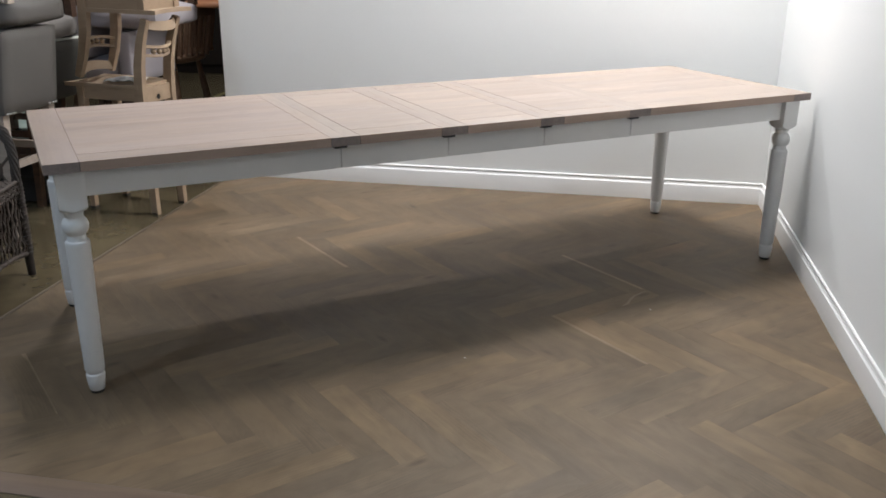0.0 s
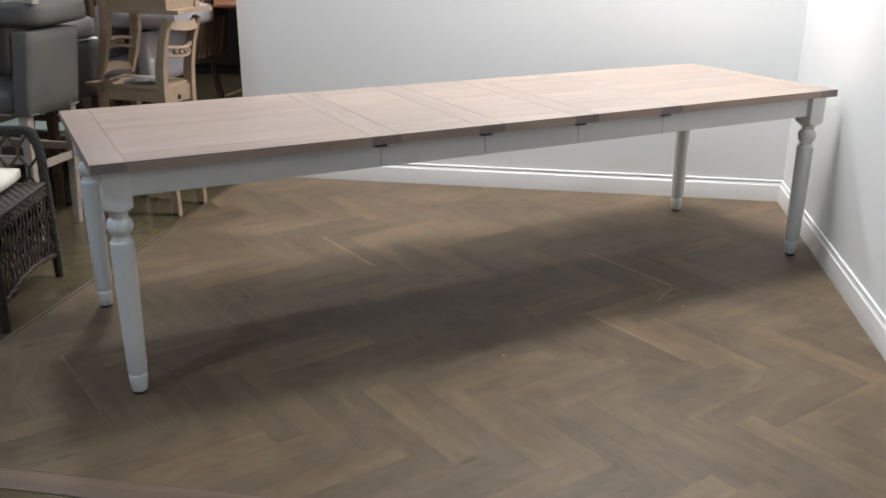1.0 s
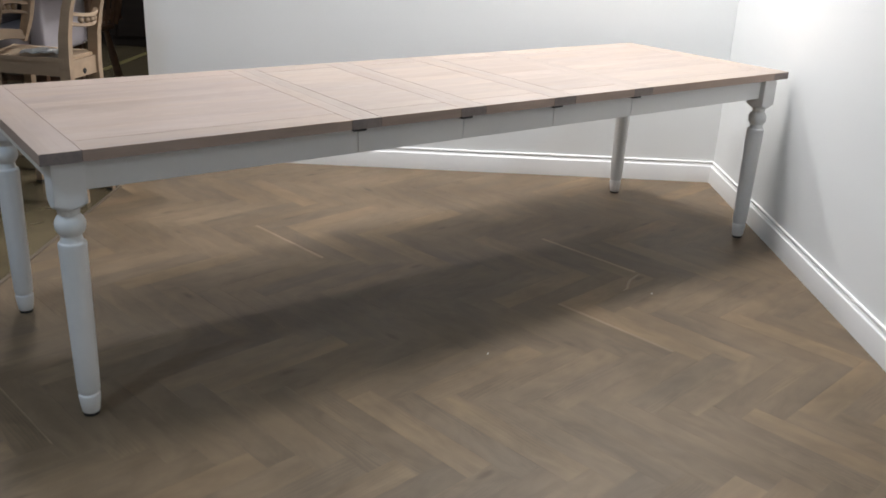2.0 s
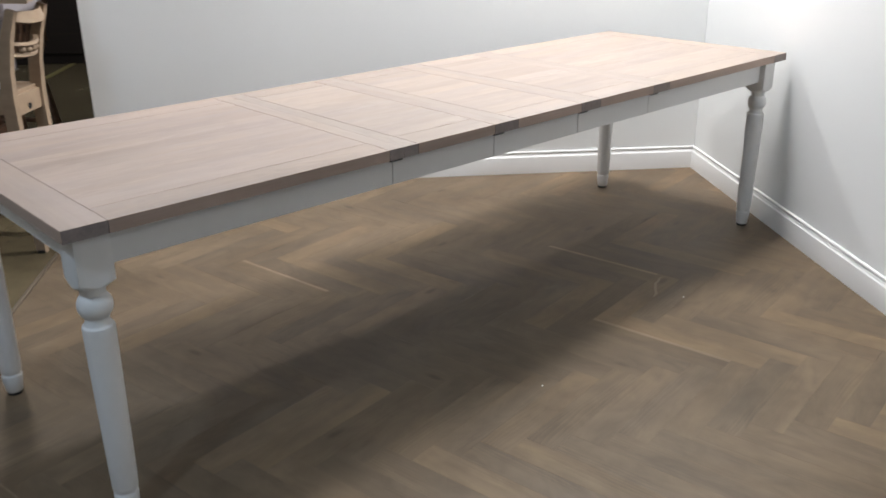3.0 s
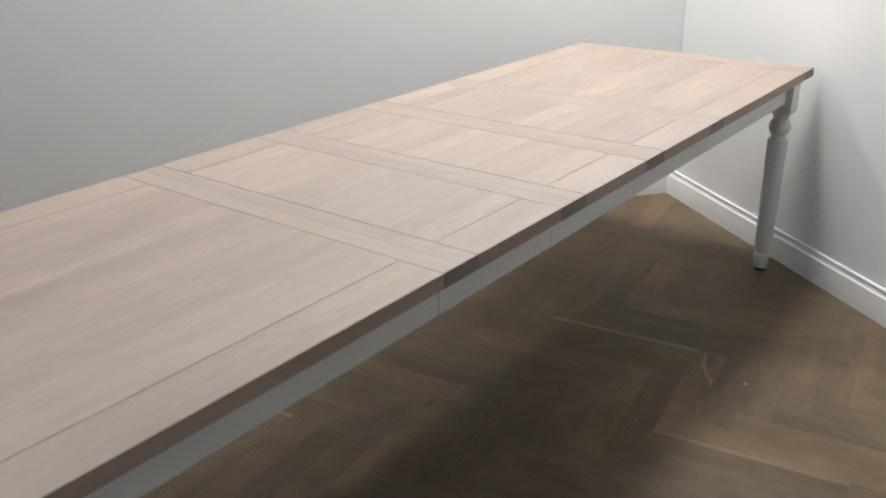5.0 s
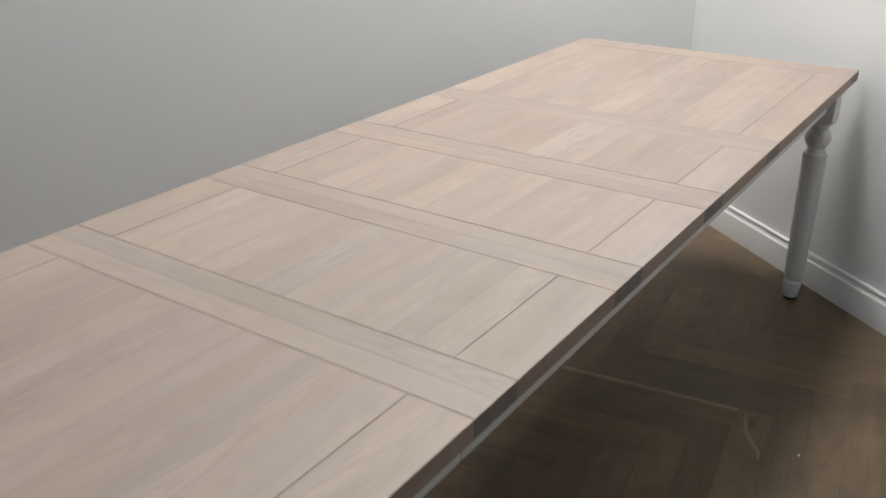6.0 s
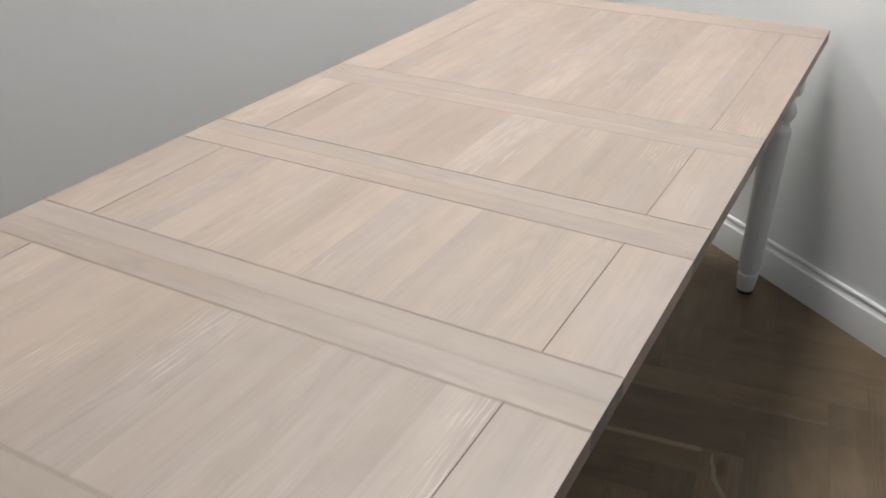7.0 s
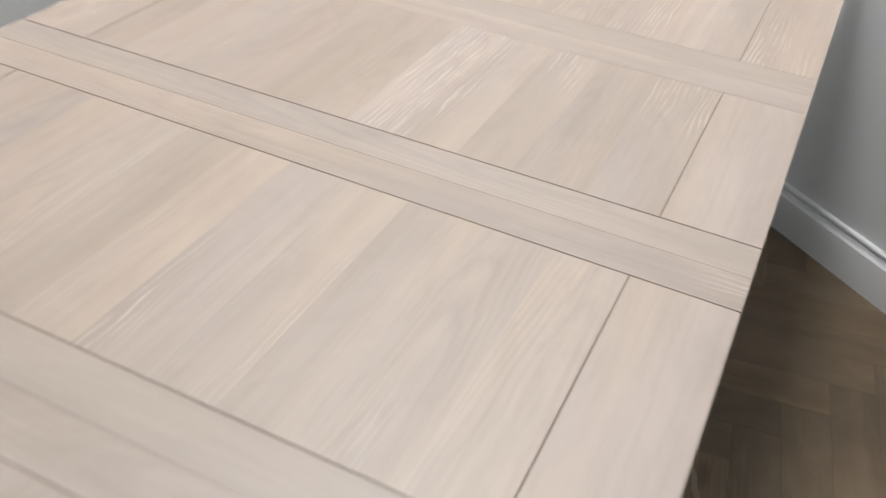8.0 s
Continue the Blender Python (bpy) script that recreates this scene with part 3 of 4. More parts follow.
def oak_stool(label, m):
    """Counter stool: front along +x, back posts at -x; seat at 0.69, back to 1.01."""
    st = thing("counter_stool", label, "stool", "stacked oak counter stools")
    seat_z = 0.690
    bm = bmesh.new()
    # seat: wider at the front, a little dished, rounded rim
    nx, ny = 14, 16
    tops, bots = [], []
    for i in range(nx + 1):
        x = -0.185 + 0.445 * i / nx
        half = 0.140 + 0.014 * i / nx
        hollow = [0.020 * math.sin(math.pi * i / nx) ** 0.8 * abs(math.sin(2 * math.pi * j / ny)) ** 0.8 + (0.006 if i in (0, nx) or j in (0, ny) else 0) for j in range(ny + 1)]
        scoop = [0.034 * (i / nx) ** 2 * (1 - (2 * j / ny - 1) ** 2) for j in range(ny + 1)]
        tops.append([bm.verts.new((x - scoop[j], half * (2 * j / ny - 1), seat_z - hollow[j])) for j in range(ny + 1)])
        bots.append([bm.verts.new((x - scoop[j], half * (2 * j / ny - 1), seat_z - 0.026)) for j in range(ny + 1)])
    for i in range(nx):
        for j in range(ny):
            bm.faces.new((tops[i][j], tops[i + 1][j], tops[i + 1][j + 1], tops[i][j + 1]))
            bm.faces.new((bots[i][j], bots[i][j + 1], bots[i + 1][j + 1], bots[i + 1][j]))
    for i in range(nx):
        bm.faces.new((tops[i][0], bots[i][0], bots[i + 1][0], tops[i + 1][0]))
        bm.faces.new((tops[i][ny], tops[i + 1][ny], bots[i + 1][ny], bots[i][ny]))
    for j in range(ny):
        bm.faces.new((tops[0][j], tops[0][j + 1], bots[0][j + 1], bots[0][j]))
        bm.faces.new((tops[nx][j], bots[nx][j], bots[nx][j + 1], tops[nx][j + 1]))
    part("seat", bm, STOOL_OAK, st)
    for s in (-1, 1):
        # back leg and post in one sweep, leaning back above the seat
        pts = [(-0.205, s * 0.118, 0.0), (-0.195, s * 0.119, 0.30), (-0.186, s * 0.120, 0.56), (-0.186, s * 0.121, 0.66), (-0.196, s * 0.122, 0.78), (-0.222, s * 0.125, 0.90), (-0.262, s * 0.128, 1.012)]
        part("back_leg", sweep_bar(bmesh.new(), pts, [0.030, 0.032, 0.034, 0.034, 0.033, 0.031, 0.028], [0.040, 0.046, 0.052, 0.052, 0.048, 0.042, 0.034], (0, 1, 0)), STOOL_OAK, st)
        part("front_leg", sweep_bar(bmesh.new(), [(0.185, s * 0.131, 0.0), (0.178, s * 0.130, 0.40), (0.172, s * 0.128, 0.672)], [0.030, 0.036, 0.040], [0.030, 0.036, 0.040], (0, 1, 0)), STOOL_OAK, st)
        part("glide", boxed(-0.222, -0.188, s * 0.118 - 0.0165, s * 0.118 + 0.0165, -0.0005, 0.012), RUBBER, st, "dark foot glide")
        part("glide", boxed(0.168, 0.202, s * 0.131 - 0.0165, s * 0.131 + 0.0165, -0.0005, 0.012), RUBBER, st, "dark foot glide")
        part("side_rail", sweep_bar(bmesh.new(), [(-0.165, s * 0.120, 0.634), (0.158, s * 0.130, 0.634)], 0.066, 0.020, (0, 0, 1)), STOOL_OAK, st)
        part("stretcher", sweep_bar(bmesh.new(), [(-0.18, s * 0.118, 0.26), (0.165, s * 0.130, 0.22)], 0.032, 0.018, (0, 0, 1)), STOOL_OAK, st)
    part("front_rail", sweep_bar(bmesh.new(), [(0.172, -0.118, 0.634), (0.172, 0.118, 0.634)], 0.066, 0.020, (0, 0, 1)), STOOL_OAK, st)
    back_rail = part("back_rail", sweep_bar(bmesh.new(), [(-0.190, -0.111, 0.628), (-0.190, 0.111, 0.628)], 0.082, 0.020, (0, 0, 1)), STOOL_OAK, st)
    part("plug", tube(bmesh.new(), [(-0.199, 0.0, 0.611), (-0.2025, 0.0, 0.611)], 0.013, 16), STEEL, back_rail, "dark round screw plug")
    part("foot_rest", sweep_bar(bmesh.new(), [(0.180, -0.120, 0.20), (0.180, 0.120, 0.20)], 0.036, 0.022, (0, 0, 1)), STOOL_OAK, st)
    # crest rail, and a pair of bowed slats with four balls between
    part("crest_rail", sweep_bar(bmesh.new(), curve_pts((-0.250, -0.118, 0.986), (-0.250, 0.118, 0.986), (-0.038, 0, -0.012), 11), [0.042 + 0.006 * math.sin(math.pi * i / 10) for i in range(11)], 0.020, (0.25, 0, 1)), STOOL_OAK, st)
    for z, x in ((0.882, -0.216), (0.838, -0.205)):
        part("slat", sweep_bar(bmesh.new(), curve_pts((x, -0.115, z), (x, 0.115, z), (-0.038, 0, -0.014), 11), 0.015, 0.018, (0.2, 0, 1)), STOOL_OAK, st)
    for k in (-1.5, -0.5, 0.5, 1.5):
        bow = 1 - (k * 0.036 / 0.115) ** 2
        ball = bmesh.new()
        bmesh.ops.create_uvsphere(ball, u_segments=14, v_segments=10, radius=0.0140, matrix=Matrix.Translation((-0.2105 - 0.038 * bow, k * 0.036, 0.860 - 0.014 * bow)))
        part("ball", ball, STOOL_OAK, st)
    st.matrix_world = m
    return st


def place(u, v, z, rz, flip=0):
    p = uv(u, v)
    return pose(p.x, p.y, z, 0, flip, TURN + rz)


oak_stool("natural oak counter stool with beaded slat back", place(-0.925, 2.095, GROUND, 171))
oak_stool("natural oak counter stool turned upside down on another stool", place(-0.850, 2.092, 1.7105, 172, 180))
bm = bmesh.new()
crumple = random.Random(5)
grid = [[bm.verts.new((-0.105 + 0.21 * i / 8, -0.06 + 0.12 * j / 7 + 0.012 * math.sin(i), 0.004 + 0.012 * crumple.random() * (0.4 + math.sin(math.pi * i / 8)))) for j in range(8)] for i in range(9)]
for i in range(8):
    for j in range(7):
        bm.faces.new((grid[i][j], grid[i + 1][j], grid[i + 1][j + 1], grid[i][j + 1]))
bmesh.ops.solidify(bm, geom=bm.faces[:], thickness=0.0015)
sheet = new("packing_paper", smooth(mesh_from("packing_paper", bm, PAPER), 25))
sheet.matrix_world = place(-0.89, 2.04, 0.676, 20)
tagged(sheet, "crumpled white packing sheet lying on an oak stool seat", "paper")

# ---- stacked upholstered stools ----


def soft_box(x0, x1, y0, y1, z0, z1, r, puff=0.0, cuts=5):
    bm = boxed(x0, x1, y0, y1, z0, z1)
    bmesh.ops.subdivide_edges(bm, edges=bm.edges[:], cuts=cuts, use_grid_fill=True)
    c = Vector(((x0 + x1) / 2, (y0 + y1) / 2, (z0 + z1) / 2))
    h = Vector(((x1 - x0) / 2, (y1 - y0) / 2, (z1 - z0) / 2))
    for v in bm.verts:
        d = v.co - c
        inner = Vector([max(-(h[i] - r), min(h[i] - r, d[i])) for i in range(3)])
        out = d - inner
        if out.length > 1e-6:
            out = out.normalized() * r
        n = Vector([abs(d[i]) / h[i] for i in range(3)])
        p = inner + out
        for i in range(3):
            j, k = (i + 1) % 3, (i + 2) % 3
            if n[i] > 0.99:
                p[i] += math.copysign(puff * (1 - n[j] ** 2) * (1 - n[k] ** 2), d[i])
        v.co = c + p
    return bm


def studs(bm, p0, p1, n, r=0.0055):
    for i in range(n):
        p = Vector(p0).lerp(Vector(p1), (i + 0.5) / n)
        bmesh.ops.create_uvsphere(bm, u_segments=6, v_segments=4, radius=r, matrix=Matrix.Translation(p))
    return bm


def padded_stool(label, m, hide, legs, group, half=0.210, top=1.012, low=0.610, piped=None, base=False, lean=0.0):
    """Upholstered counter stool: front along +x, a straight padded back at -x down to the seat's underside."""
    st = thing("upholstered_stool", label, "stool", group)
    part("seat", soft_box(-0.19, 0.25, -half, half, low + 0.002, low + 0.125, 0.035, 0.012), hide, st, "", None, 60)
    pad = soft_box(-0.275, -0.192, -half, half, low, top, 0.013, 0.004, 6)
    for v in pad.verts:
        v.co.x -= lean * (v.co.z - low) / (top - low)
    back = part("backrest", pad, hide, st, "", None, 60)
    if piped:
        part("piping", tube(bmesh.new(), [(-0.233 - lean, -half + 0.02, top), (-0.233 - lean, 0, top + 0.004), (-0.233 - lean, half - 0.02, top)], 0.012, 8), piped, back, "pale piped top edge")
    if base:
        # made-up dark box and shelf stand in for shade and rungs here
        part("shade_box", boxed(-0.225, 0.205, -half + 0.065, half - 0.065, 0.012, 0.155, 0.004, 1), DARK_FILL, st, "added dark box standing in for shade between the legs")
        part("base_shelf", boxed(-0.235, 0.215, -half + 0.060, half - 0.060, 0.262, 0.280, 0.003, 1), WALNUT, st, "added dark shelf standing in for rungs between the legs")
    for s in (-1, 1):
        part("stud_row", studs(bmesh.new(), (-0.278, s * (half - 0.075), low + 0.010), (-0.278, s * (half - 0.01), low + 0.010), 8), STUD, back, "row of small nickel studs")
        part("stud_row", studs(bmesh.new(), (-0.19, s * (half + 0.001), low + 0.012), (0.24, s * (half + 0.001), low + 0.012), 30), STUD, st, "row of small nickel studs")
        part("leg", sweep_bar(bmesh.new(), [(-0.205, s * (half - 0.04), 0.0), (-0.222, s * (half - 0.035), 0.35), (-0.235, s * (half - 0.03), low + 0.02)], [0.034, 0.038, 0.044], [0.034, 0.040, 0.046], (0, 1, 0)), legs, st)
        part("leg", sweep_bar(bmesh.new(), [(0.235, s * (half - 0.035), 0.0), (0.225, s * (half - 0.03), low + 0.02)], [0.032, 0.044], [0.032, 0.044], (0, 1, 0)), legs, st)
        part("stretcher", sweep_bar(bmesh.new(), [(-0.224, s * (half - 0.037), 0.40), (0.225, s * (half - 0.034), 0.40)], 0.036, 0.020, (0, 0, 1)), legs, st)
    part("foot_rest", sweep_bar(bmesh.new(), [(0.232, -half + 0.04, 0.20), (0.232, half - 0.04, 0.20)], 0.040, 0.022, (0, 0, 1)), legs, st)
    part("rear_stretcher", sweep_bar(bmesh.new(), [(-0.222, -half + 0.045, 0.36), (-0.222, half - 0.045, 0.36)], 0.036, 0.020, (0, 0, 1)), legs, st)
    st.matrix_world = m
    return st


GREY_GROUP, LILAC_GROUP = "stacked grey leather stools", "stacked lilac-grey stools"
padded_stool("grey leather counter stool with studded back on whitewashed legs", place(-1.408, 1.60, GROUND, 178), LEATHER, STOOL_WHITE, GREY_GROUP, 0.198, 0.997, lean=0.05)
padded_stool("grey leather counter stool turned upside down on its twin", place(-1.300, 1.635, 1.733, 178, 180), LEATHER, STOOL_WHITE, GREY_GROUP, lean=0.03)
padded_stool("dark grey leather stool with pale piped top edge", place(-1.62, 2.17, GROUND, 178), LEATHER_DARK, WALNUT, GREY_GROUP, 0.245, 0.86, 0.56, PALE_CLOTH, True, 0.03)
padded_stool("grey leather stool turned upside down on a dark one", place(-1.56, 2.14, 1.60, 178, 180), LEATHER_LIFTED, WALNUT, GREY_GROUP)
padded_stool("lilac-grey cloth counter stool on dark legs, standing on the shop floor", place(-1.32, 2.66, GROUND, 180), LILAC, WALNUT, LILAC_GROUP, 0.26, 0.90)
padded_stool("lilac-grey cloth counter stool turned upside down on its twin", place(-1.12, 2.66, 1.633, 180, 180), LILAC, WALNUT, LILAC_GROUP, 0.27, 0.90)

# ---- stacked spindle-back stools ----


def spindle_stool(label, m, seat_mat):
    st = thing("spindle_stool", label, "stool", "stacked dark spindle-back stools")
    bm = bmesh.new()
    rim = [(0.20 * math.copysign(abs(math.cos(a)) ** 0.7, math.cos(a)), 0.205 * math.copysign(abs(math.sin(a)) ** 0.7, math.sin(a))) for a in [2 * math.pi * i / 36 for i in range(36)]]
    rows = []
    for z, k in ((0.628, 0.90), (0.636, 0.97), (0.650, 1.0), (0.662, 0.985), (0.666, 0.94), (0.660, 0.6), (0.656, 0.2)):
        rows.append([bm.verts.new((x * k, y * k, z)) for x, y in rim])
    for a, b in zip(rows, rows[1:]):
        for i in range(36):
            j = (i + 1) % 36
            bm.faces.new((a[i], a[j], b[j], b[i]))
    bm.faces.new(list(reversed(rows[0])))
    bm.faces.new(rows[-1])
    part("seat", bm, seat_mat, st)
    for sx in (-1, 1):
        for sy in (-1, 1):
            top, foot = Vector((sx * 0.12, sy * 0.12, 0.635)), Vector((sx * 0.205, sy * 0.20, 0.0))
            pts = [foot.lerp(top, t) for t in (0, 0.15, 0.35, 0.4, 0.45, 0.7, 0.92, 1)]
            part("leg", tube(bmesh.new(), pts, [0.013, 0.017, 0.021, 0.016, 0.021, 0.023, 0.017, 0.014], 12), SPINDLE, st)
    for s in (-1, 1):
        part("stretcher", tube(bmesh.new(), [(-0.172, s * 0.168, 0.24), (0.0, s * 0.168, 0.24), (0.172, s * 0.168, 0.24)], [0.009, 0.014, 0.009], 10), SPINDLE, st)
        part("stretcher", tube(bmesh.new(), [(s * 0.178, -0.170, 0.20), (s * 0.178, 0.0, 0.20), (s * 0.178, 0.170, 0.20)], [0.009, 0.014, 0.009], 10), SPINDLE, st)
        part("back_post", tube(bmesh.new(), [(-0.165, s * 0.165, 0.655), (-0.19, s * 0.17, 0.80), (-0.221, s * 0.178, 0.955)], [0.014, 0.018, 0.012], 12), SPINDLE, st)
    for k in range(5):
        y = -0.11 + 0.055 * k
        part("spindle", tube(bmesh.new(), [(-0.172, y, 0.655), (-0.195, y * 1.03, 0.80), (-0.218, y * 1.06, 0.935)], [0.008, 0.011, 0.007], 10), SPINDLE, st)
    part("crest_rail", sweep_bar(bmesh.new(), curve_pts((-0.218, -0.190, 0.945), (-0.218, 0.190, 0.945), (-0.03, 0, 0.0), 11), 0.065, 0.018, (0.2, 0, 1)), SPINDLE, st)
    st.matrix_world = m
    return st


spindle_stool("dark-stained spindle-back stool, standing on the shop floor", place(-1.26, 3.27, GROUND, 168), SPINDLE)
spindle_stool("orange-brown spindle-back stool turned upside down on a dark one", place(-0.90, 3.30, 1.634, 170, 180), CHERRY)

# pale green panel on a low dark frame among the stools
panel = thing("low_side_table", "low side table with pale green top among the stools", "table", m=place(-1.85, 2.55, GROUND, 0))
part("top", boxed(-0.30, 0.30, -0.35, 0.35, 0.29, 0.32, 0.004, 2), GREEN_GLASS, panel)
for sx in (-1, 1):
    for sy in (-1, 1):
        part("leg", boxed(sx * 0.27 - 0.02, sx * 0.27 + 0.02, sy * 0.32 - 0.02, sy * 0.32 + 0.02, 0, 0.2895, 0.003, 1), WALNUT, panel)

# ---- wicker chair ----


def wicker_chair(m):
    """Woven side chair: front along +x, a hooped open back; y to its left."""
    ch = thing("wicker_chair", "dark brown-grey woven wicker chair standing on the shop floor", "chair")
    half, front, rear, deck = 0.28, 0.27, -0.28, 0.425
    for x, y in ((front, half), (front, -half)):
        part("leg", tube(bmesh.new(), [(x * 1.02, y, 0), (x, y, 0.2), (x, y, deck)], [0.018, 0.022, 0.022], 10), WICKER_DARK, ch)
    for y in (half, -half):
        # the hoop runs down into the rear legs, wrapped with cane
        leg = part("leg", tube(bmesh.new(), [(rear - 0.030, y, 0), (rear - 0.026, y, 0.10), (rear - 0.022, y, 0.30), (rear - 0.020, y, deck)], [0.017, 0.020, 0.021, 0.021], 12), WICKER_DARK, ch)
        wrap = []
        for i in range(141):
            f = i / 140
            a = f * 2 * math.pi * 17
            wrap.append((rear - 0.026 + 0.006 * f + 0.0205 * math.cos(a), y + 0.0205 * math.sin(a), 0.105 + (deck - 0.105) * f))
        part("wrapping", tube(bmesh.new(), wrap, 0.0042, 5), WICKER_DARK, leg, "cane wound round the leg")

    def arch(s):
        """Lower edge of an apron, high in the middle."""
        return 0.105 + 0.032 * math.sin(math.pi * s)

    sides = {"side_weave": ((rear, half), (front, half)), "far_weave": ((rear, -half), (front, -half)), "front_weave": ((front, -half), (front, half)), "rear_weave": ((rear, -half), (rear, half))}
    for name, (a, b) in sides.items():
        a, b = Vector((*a, 0)), Vector((*b, 0))
        bm = bmesh.new()
        n = 30
        out = Vector(((b - a).y, -(b - a).x, 0)).normalized() * 0.004
        for i in range(n + 1):
            s = i / n
            p = a.lerp(b, s)
            z0 = arch(s)
            pts = []
            for k in range(9):
                f = k / 8
                wob = 0.0105 * math.sin(f * math.pi * 5 + (math.pi if i % 2 else 0))
                pts.append(p + (b - a).normalized() * wob + out * math.cos(f * math.pi * 8 + i) + Vector((0, 0, z0 + (deck - z0) * f)))
            tube(bm, pts, 0.0042, 5)
        tube(bm, [a.lerp(b, k / 20) + out * (1.2 if k % 2 else -1.2) + Vector((0, 0, arch(k / 20))) for k in range(21)], 0.0105, 7)
        for k in range(3):
            pts = [a.lerp(b, j / 20) + out * (1.5 if (j + k) % 2 else -1.5) + Vector((0, 0, deck - 0.02 - 0.013 * k)) for j in range(21)]
            tube(bm, pts, 0.0055, 6)
        part(name, bm, WICKER, ch, "open woven apron")
        # near-black panels added inside, so the gaps in the weave read dark
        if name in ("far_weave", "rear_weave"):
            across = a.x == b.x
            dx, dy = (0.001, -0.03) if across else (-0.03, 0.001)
            part("apron_backing", boxed(min(a.x, b.x) - dx, max(a.x, b.x) + dx, min(a.y, b.y) - dy, max(a.y, b.y) + dy, 0.20, deck - 0.03), DARK_FILL, ch, "near-black inner panel that darkens the weave's gaps")
    # woven deck: strands both ways
    bm = bmesh.new()
    for i in range(34):
        y = -half + 2 * half * i / 33
        tube(bm, [(rear + (front - rear) * k / 24, y, deck + 0.003 * (1 if (k + i) % 2 else -1)) for k in range(25)], 0.0065, 5)
    for k in range(25):
        x = rear + (front - rear) * k / 24
        tube(bm, [(x, -half, deck), (x, half, deck)], 0.006, 5)
    part("deck", bm, WICKER, ch, "woven seat deck")
    part("front_rim", tube(bmesh.new(), [(front + 0.004, -half, deck), (front + 0.008, 0, deck), (front + 0.004, half, deck)], 0.008, 8), WICKER, ch)
    for s in (-1, 1):
        part("side_rim", tube(bmesh.new(), [(rear, s * (half + 0.003), deck), (front, s * (half + 0.003), deck)], 0.008, 8), WICKER, ch)
    # hooped back: thick plaited rim, open loops inside
    hoop = []
    for i in range(25):
        a = math.pi * i / 24
        y = -math.cos(a) * half
        z = deck + 0.215 * min(1.0, 1.9 * math.sin(a)) ** 0.8 if 0 < i < 24 else deck
        hoop.append(Vector((rear - 0.02 - 0.16 * (z - deck), y, z)))
    # six strands plaited round one another
    hoop_core = part("back_hoop", tube(bmesh.new(), hoop, 0.011, 8), WICKER_DARK, ch, "plaited hoop of the backrest")
    for strand in range(6):
        fine = []
        for i in range(97):
            f = i / 96 * 24
            k = min(23, int(f))
            p = hoop[k].lerp(hoop[k + 1], f - k)
            t = (hoop[k + 1] - hoop[k]).normalized()
            side = Vector((1, 0, 0.16)).normalized()
            up = side.cross(t).normalized()
            turn = i * 0.40 + strand * math.pi / 3
            fine.append(p + side * (0.0115 * math.cos(turn)) + up * (0.0115 * math.sin(turn)))
        part("strand", tube(bmesh.new(), fine, 0.0090, 6), WICKER_DARK, hoop_core)
    bm = bmesh.new()
    for i in range(13):
        y = -half * 0.86 + 2 * half * 0.86 * i / 12
        lim = deck + 0.210 * min(1.0, 1.9 * math.sqrt(max(0.0, 1 - (y / half) ** 2))) ** 0.8
        pts = []
        for k in range(13):
            f = k / 12
            z = deck + (lim - deck) * f
            pts.append((rear - 0.02 - 0.16 * (z - deck), y + 0.024 * math.sin(f * math.pi * 2.5) * (1 if i % 2 else -1), z))
        tube(bm, pts, 0.006, 6)
    part("back_weave", bm, WICKER, ch, "open looped backrest weave")
    cushion = soft_box(-0.288, 0.255, -0.245, 0.200, 0, 0.056, 0.018, 0.008)
    ch.matrix_world = m
    cu = new("seat_cushion", smooth(mesh_from("seat_cushion", cushion, CUSHION), 70))
    cu.matrix_world = m @ pose(0, 0, deck + 0.017)
    tagged(cu, "cream cloth seat cushion lying on the wicker chair", "cushion")
    return ch


# its side edge runs from the near foot to the far one
wicker_chair(place(-1.05, 0.655, GROUND, -76.5))

# ---- the dim end of the hall ----
tape = new("floor_tape", mesh_from("floor_tape", boxed(-0.03, 0.03, -0.9, 0.9, -0.0118, -0.0108), TAPE))
tape.matrix_world = at_uv(-1.92, 6.3, 0, -3)
tagged(tape, "worn yellow tape line stuck on the shop floor", "floor tape")
cabinet = thing("tall_cabinet", "tall cupboard at the dim end of the hall, coloured near-black", "cabinet", m=place(-2.3, 6.95, GROUND, 0))
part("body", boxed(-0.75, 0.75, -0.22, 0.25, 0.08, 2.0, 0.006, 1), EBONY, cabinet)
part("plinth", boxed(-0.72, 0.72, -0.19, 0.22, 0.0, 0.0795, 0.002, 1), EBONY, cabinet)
for s in (-1, 1):
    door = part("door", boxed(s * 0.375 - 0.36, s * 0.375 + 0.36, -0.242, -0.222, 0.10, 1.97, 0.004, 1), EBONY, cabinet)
    part("handle", tube(bmesh.new(), [(s * 0.05, -0.262, 0.95), (s * 0.05, -0.262, 1.10)], 0.007, 8), STEEL, door, "dark metal handle")

for x, y, r in ((2.126, -0.181, 0.0032), (1.257, -0.237, 0.0030)):
    bm = bmesh.new()
    bmesh.ops.create_icosphere(bm, subdivisions=1, radius=r, matrix=Matrix.Diagonal((1.3, 0.8, 0.5, 1)))
    lint = new("lint_speck", mesh_from("lint_speck", bm, PAPER))
    lint.matrix_world = pose(x, y, 0.5 * r, 0, 0, 40)
    tagged(lint, "tiny white speck of lint on the wooden floor", "lint", "specks on the floor")

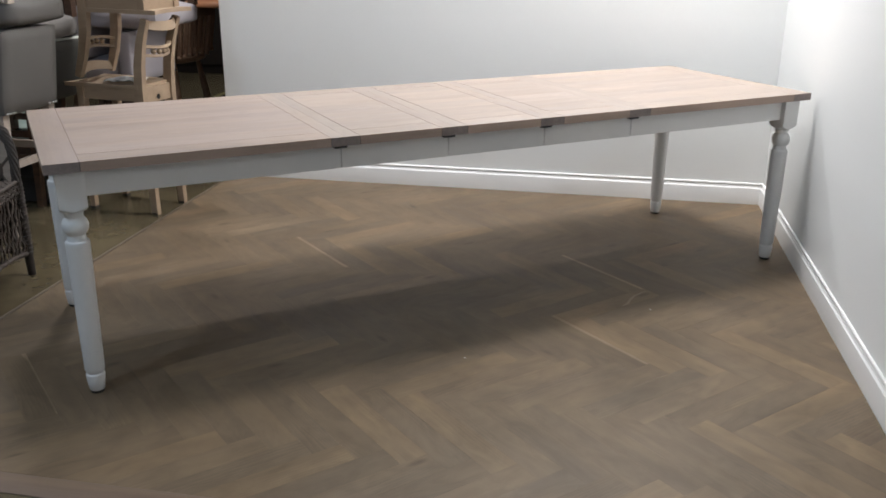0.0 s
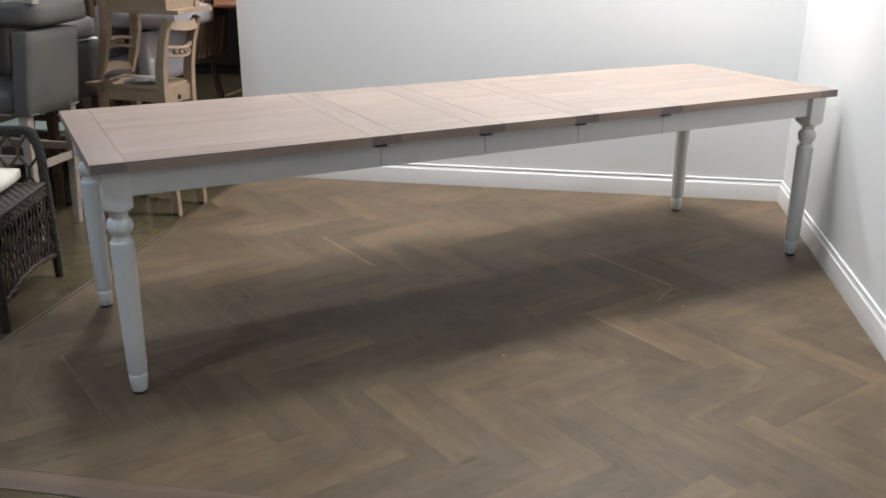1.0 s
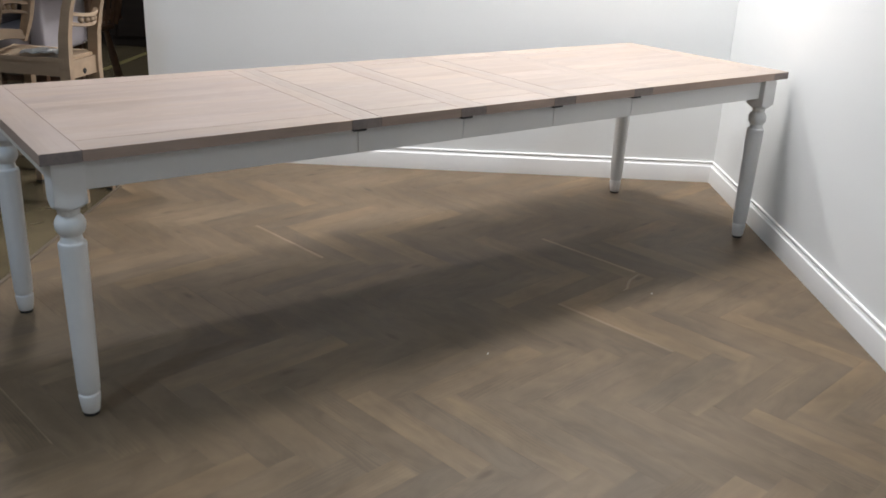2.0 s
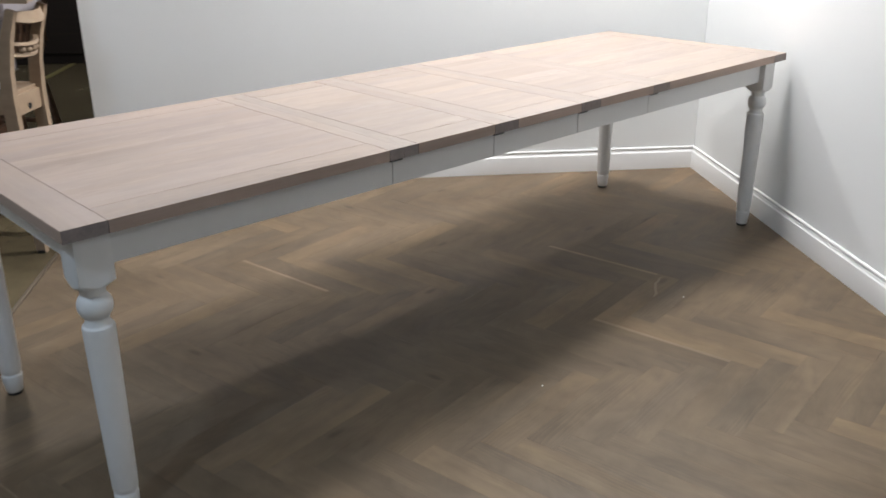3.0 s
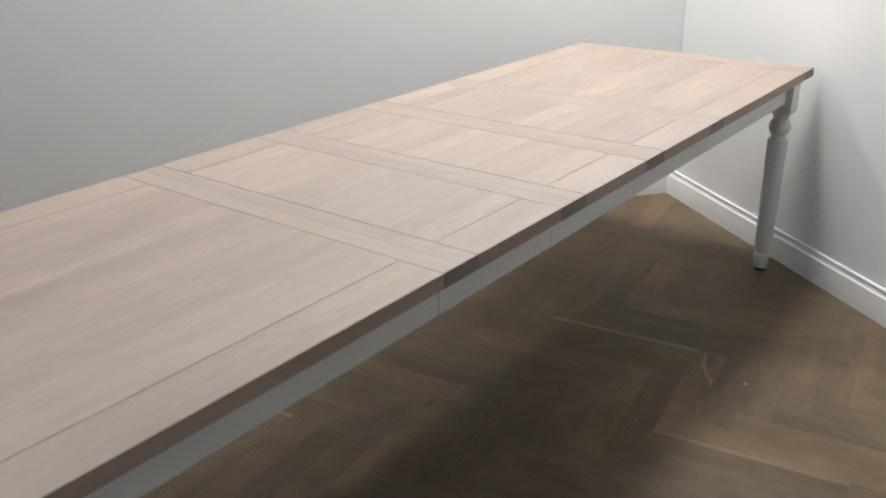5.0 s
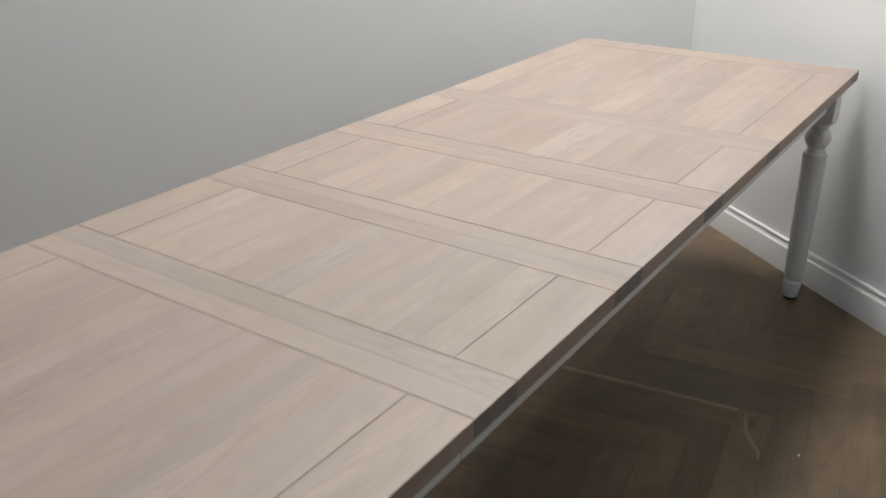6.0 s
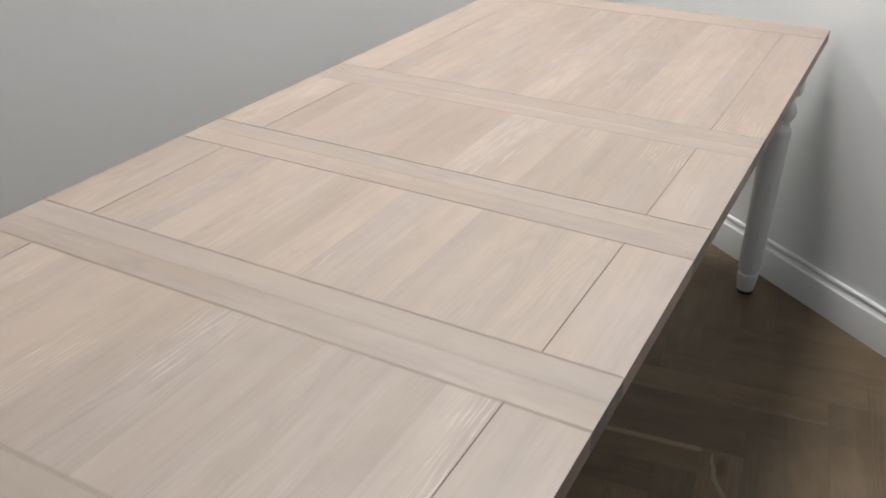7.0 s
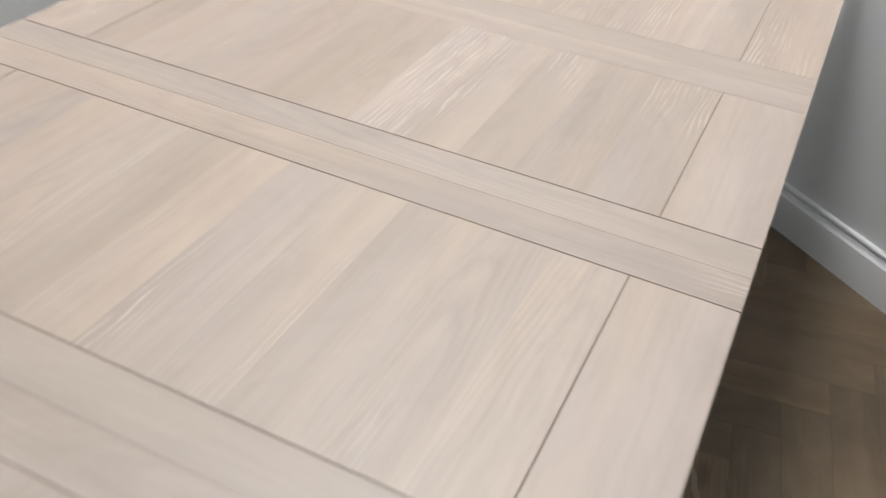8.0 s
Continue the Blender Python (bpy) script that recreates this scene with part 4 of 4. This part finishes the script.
scuff = new("floor_scuff", smooth(mesh_from("floor_scuff", tube(bmesh.new(), [(0.090, 0.040, 0), (0.062, 0.036, 0), (0.040, 0.026, 0), (0.012, 0.020, 0), (-0.030, -0.008, 0), (-0.066, -0.036, 0), (-0.098, -0.046, 0)], [0.002, 0.004, 0.005, 0.006, 0.005, 0.006, 0.002], 8, flat=0.06), SCUFF), 60))
scuff.matrix_world = pose(2.147, -0.056, 0.0006)
tagged(scuff, "pale curved scuff mark on the smoked oak floor", "scuff mark")

# ---- herringbone planks ----
PLANK_W, PLANK_L, ORIGIN_A, ORIGIN_B = 0.0917, 0.502, 0.855, 0.436


def shared_plank(mat):
    verts, faces = prism([(-PLANK_L / 2 + 0.0001, -PLANK_W / 2 + 0.0001), (PLANK_L / 2 - 0.0001, -PLANK_W / 2 + 0.0001), (PLANK_L / 2 - 0.0001, PLANK_W / 2 - 0.0001), (-PLANK_L / 2 + 0.0001, PLANK_W / 2 - 0.0001)], -0.0115, 0.0, 0.00025)
    me = bpy.data.meshes.new("plank")
    me.from_pydata(verts, [], faces)
    me.materials.append(mat)
    return me


WHOLE = [shared_plank(m) for m in PLANK]
tone_rng = random.Random(11)
LIGHT_AT = [(1.106, 0.482), (1.931, 1.307), (1.791, 0.163), (2.66, 0.028), (1.63, -0.5), (1.446, -0.684), (1.861, 0.735),
            (2.136, 1.01), (1.543, 1.421), (0.971, 1.351), (0.416, -1.212), (0.054, 0.434), (0.556, -0.068)]
SAP_AT = [(1.263, -0.867), (-0.108, -0.23), (2.18, 0.05), (1.678, 0.552)]
DARK_AT = [(1.84, 1.215), (2.023, 1.399), (2.115, 1.491), (1.953, 0.827), (1.149, -0.479)]
R2 = math.sqrt(0.5)


def lay_plank(a0, b0, la, lb):
    """A plank in the (a, b) frame: a runs at +45 degrees to the back wall, b at -45."""
    ca, cb = a0 + la / 2, b0 + lb / 2
    corners = [(a0, b0), (a0, b0 + lb), (a0 + la, b0 + lb), (a0 + la, b0)]
    flat = [((a + b) * R2, (a - b) * R2) for a, b in corners]
    if max(p[0] for p in flat) < FLOOR_U0 or min(p[0] for p in flat) > FLOOR_U1 or max(p[1] for p in flat) < FLOOR_V0 or min(p[1] for p in flat) > FLOOR_V1:
        return
    cut = flat
    for axis, limit, above in ((0, FLOOR_U0, True), (0, FLOOR_U1, False), (1, FLOOR_V0, True), (1, FLOOR_V1, False)):
        cut = clip_poly(cut, axis, limit, above) if len(cut) > 2 else cut
    if len(cut) < 3:
        return
    cu, cv = (ca + cb) * R2, (ca - cb) * R2
    turn = 45.0 if la > lb else -45.0
    pick = tone_rng.random()
    kind = 0 if pick < 0.58 else (1 if pick < 0.92 else 2)
    for p, k in [(q, 2) for q in LIGHT_AT] + [(q, 1) for q in DARK_AT] + [(q, 3) for q in SAP_AT]:
        if abs(p[0] - ca) < 0.035 and abs(p[1] - cb) < 0.035:
            kind = k
    if cut == flat:
        me = WHOLE[kind]
    else:
        area = 0.5 * sum(p[0] * q[1] - q[0] * p[1] for p, q in zip(cut, cut[1:] + cut[:1]))
        if abs(area) < 0.0004:
            return
        if area < 0:
            cut = cut[::-1]
        c, s = math.cos(radians(-turn)), math.sin(radians(-turn))
        local = [((p[0] - cu) * c - (p[1] - cv) * s, (p[0] - cu) * s + (p[1] - cv) * c) for p in cut]
        clean = [p for p, q in zip(local, local[1:] + local[:1]) if math.hypot(p[0] - q[0], p[1] - q[1]) > 0.003]
        if len(clean) < 3:
            return
        verts, faces = prism(clean, -0.0115, 0.0, 0.00025)
        me = bpy.data.meshes.new("plank")
        me.from_pydata(verts, [], faces)
        me.materials.append(PLANK[kind])
    ob = new("plank", me)
    ob.parent = floor
    ob.matrix_local = pose(cu, cv, tone_rng.uniform(-0.0001, 0.0002), 0, 0, turn)


for n in range(-9, 10):
    for k in range(-70, 71):
        a = ORIGIN_A + k * PLANK_W + n * PLANK_L
        b = ORIGIN_B + k * PLANK_W - n * PLANK_L
        lay_plank(a, b, PLANK_L, PLANK_W)
        lay_plank(a + PLANK_L, b + PLANK_W - PLANK_L, PLANK_W, PLANK_L)
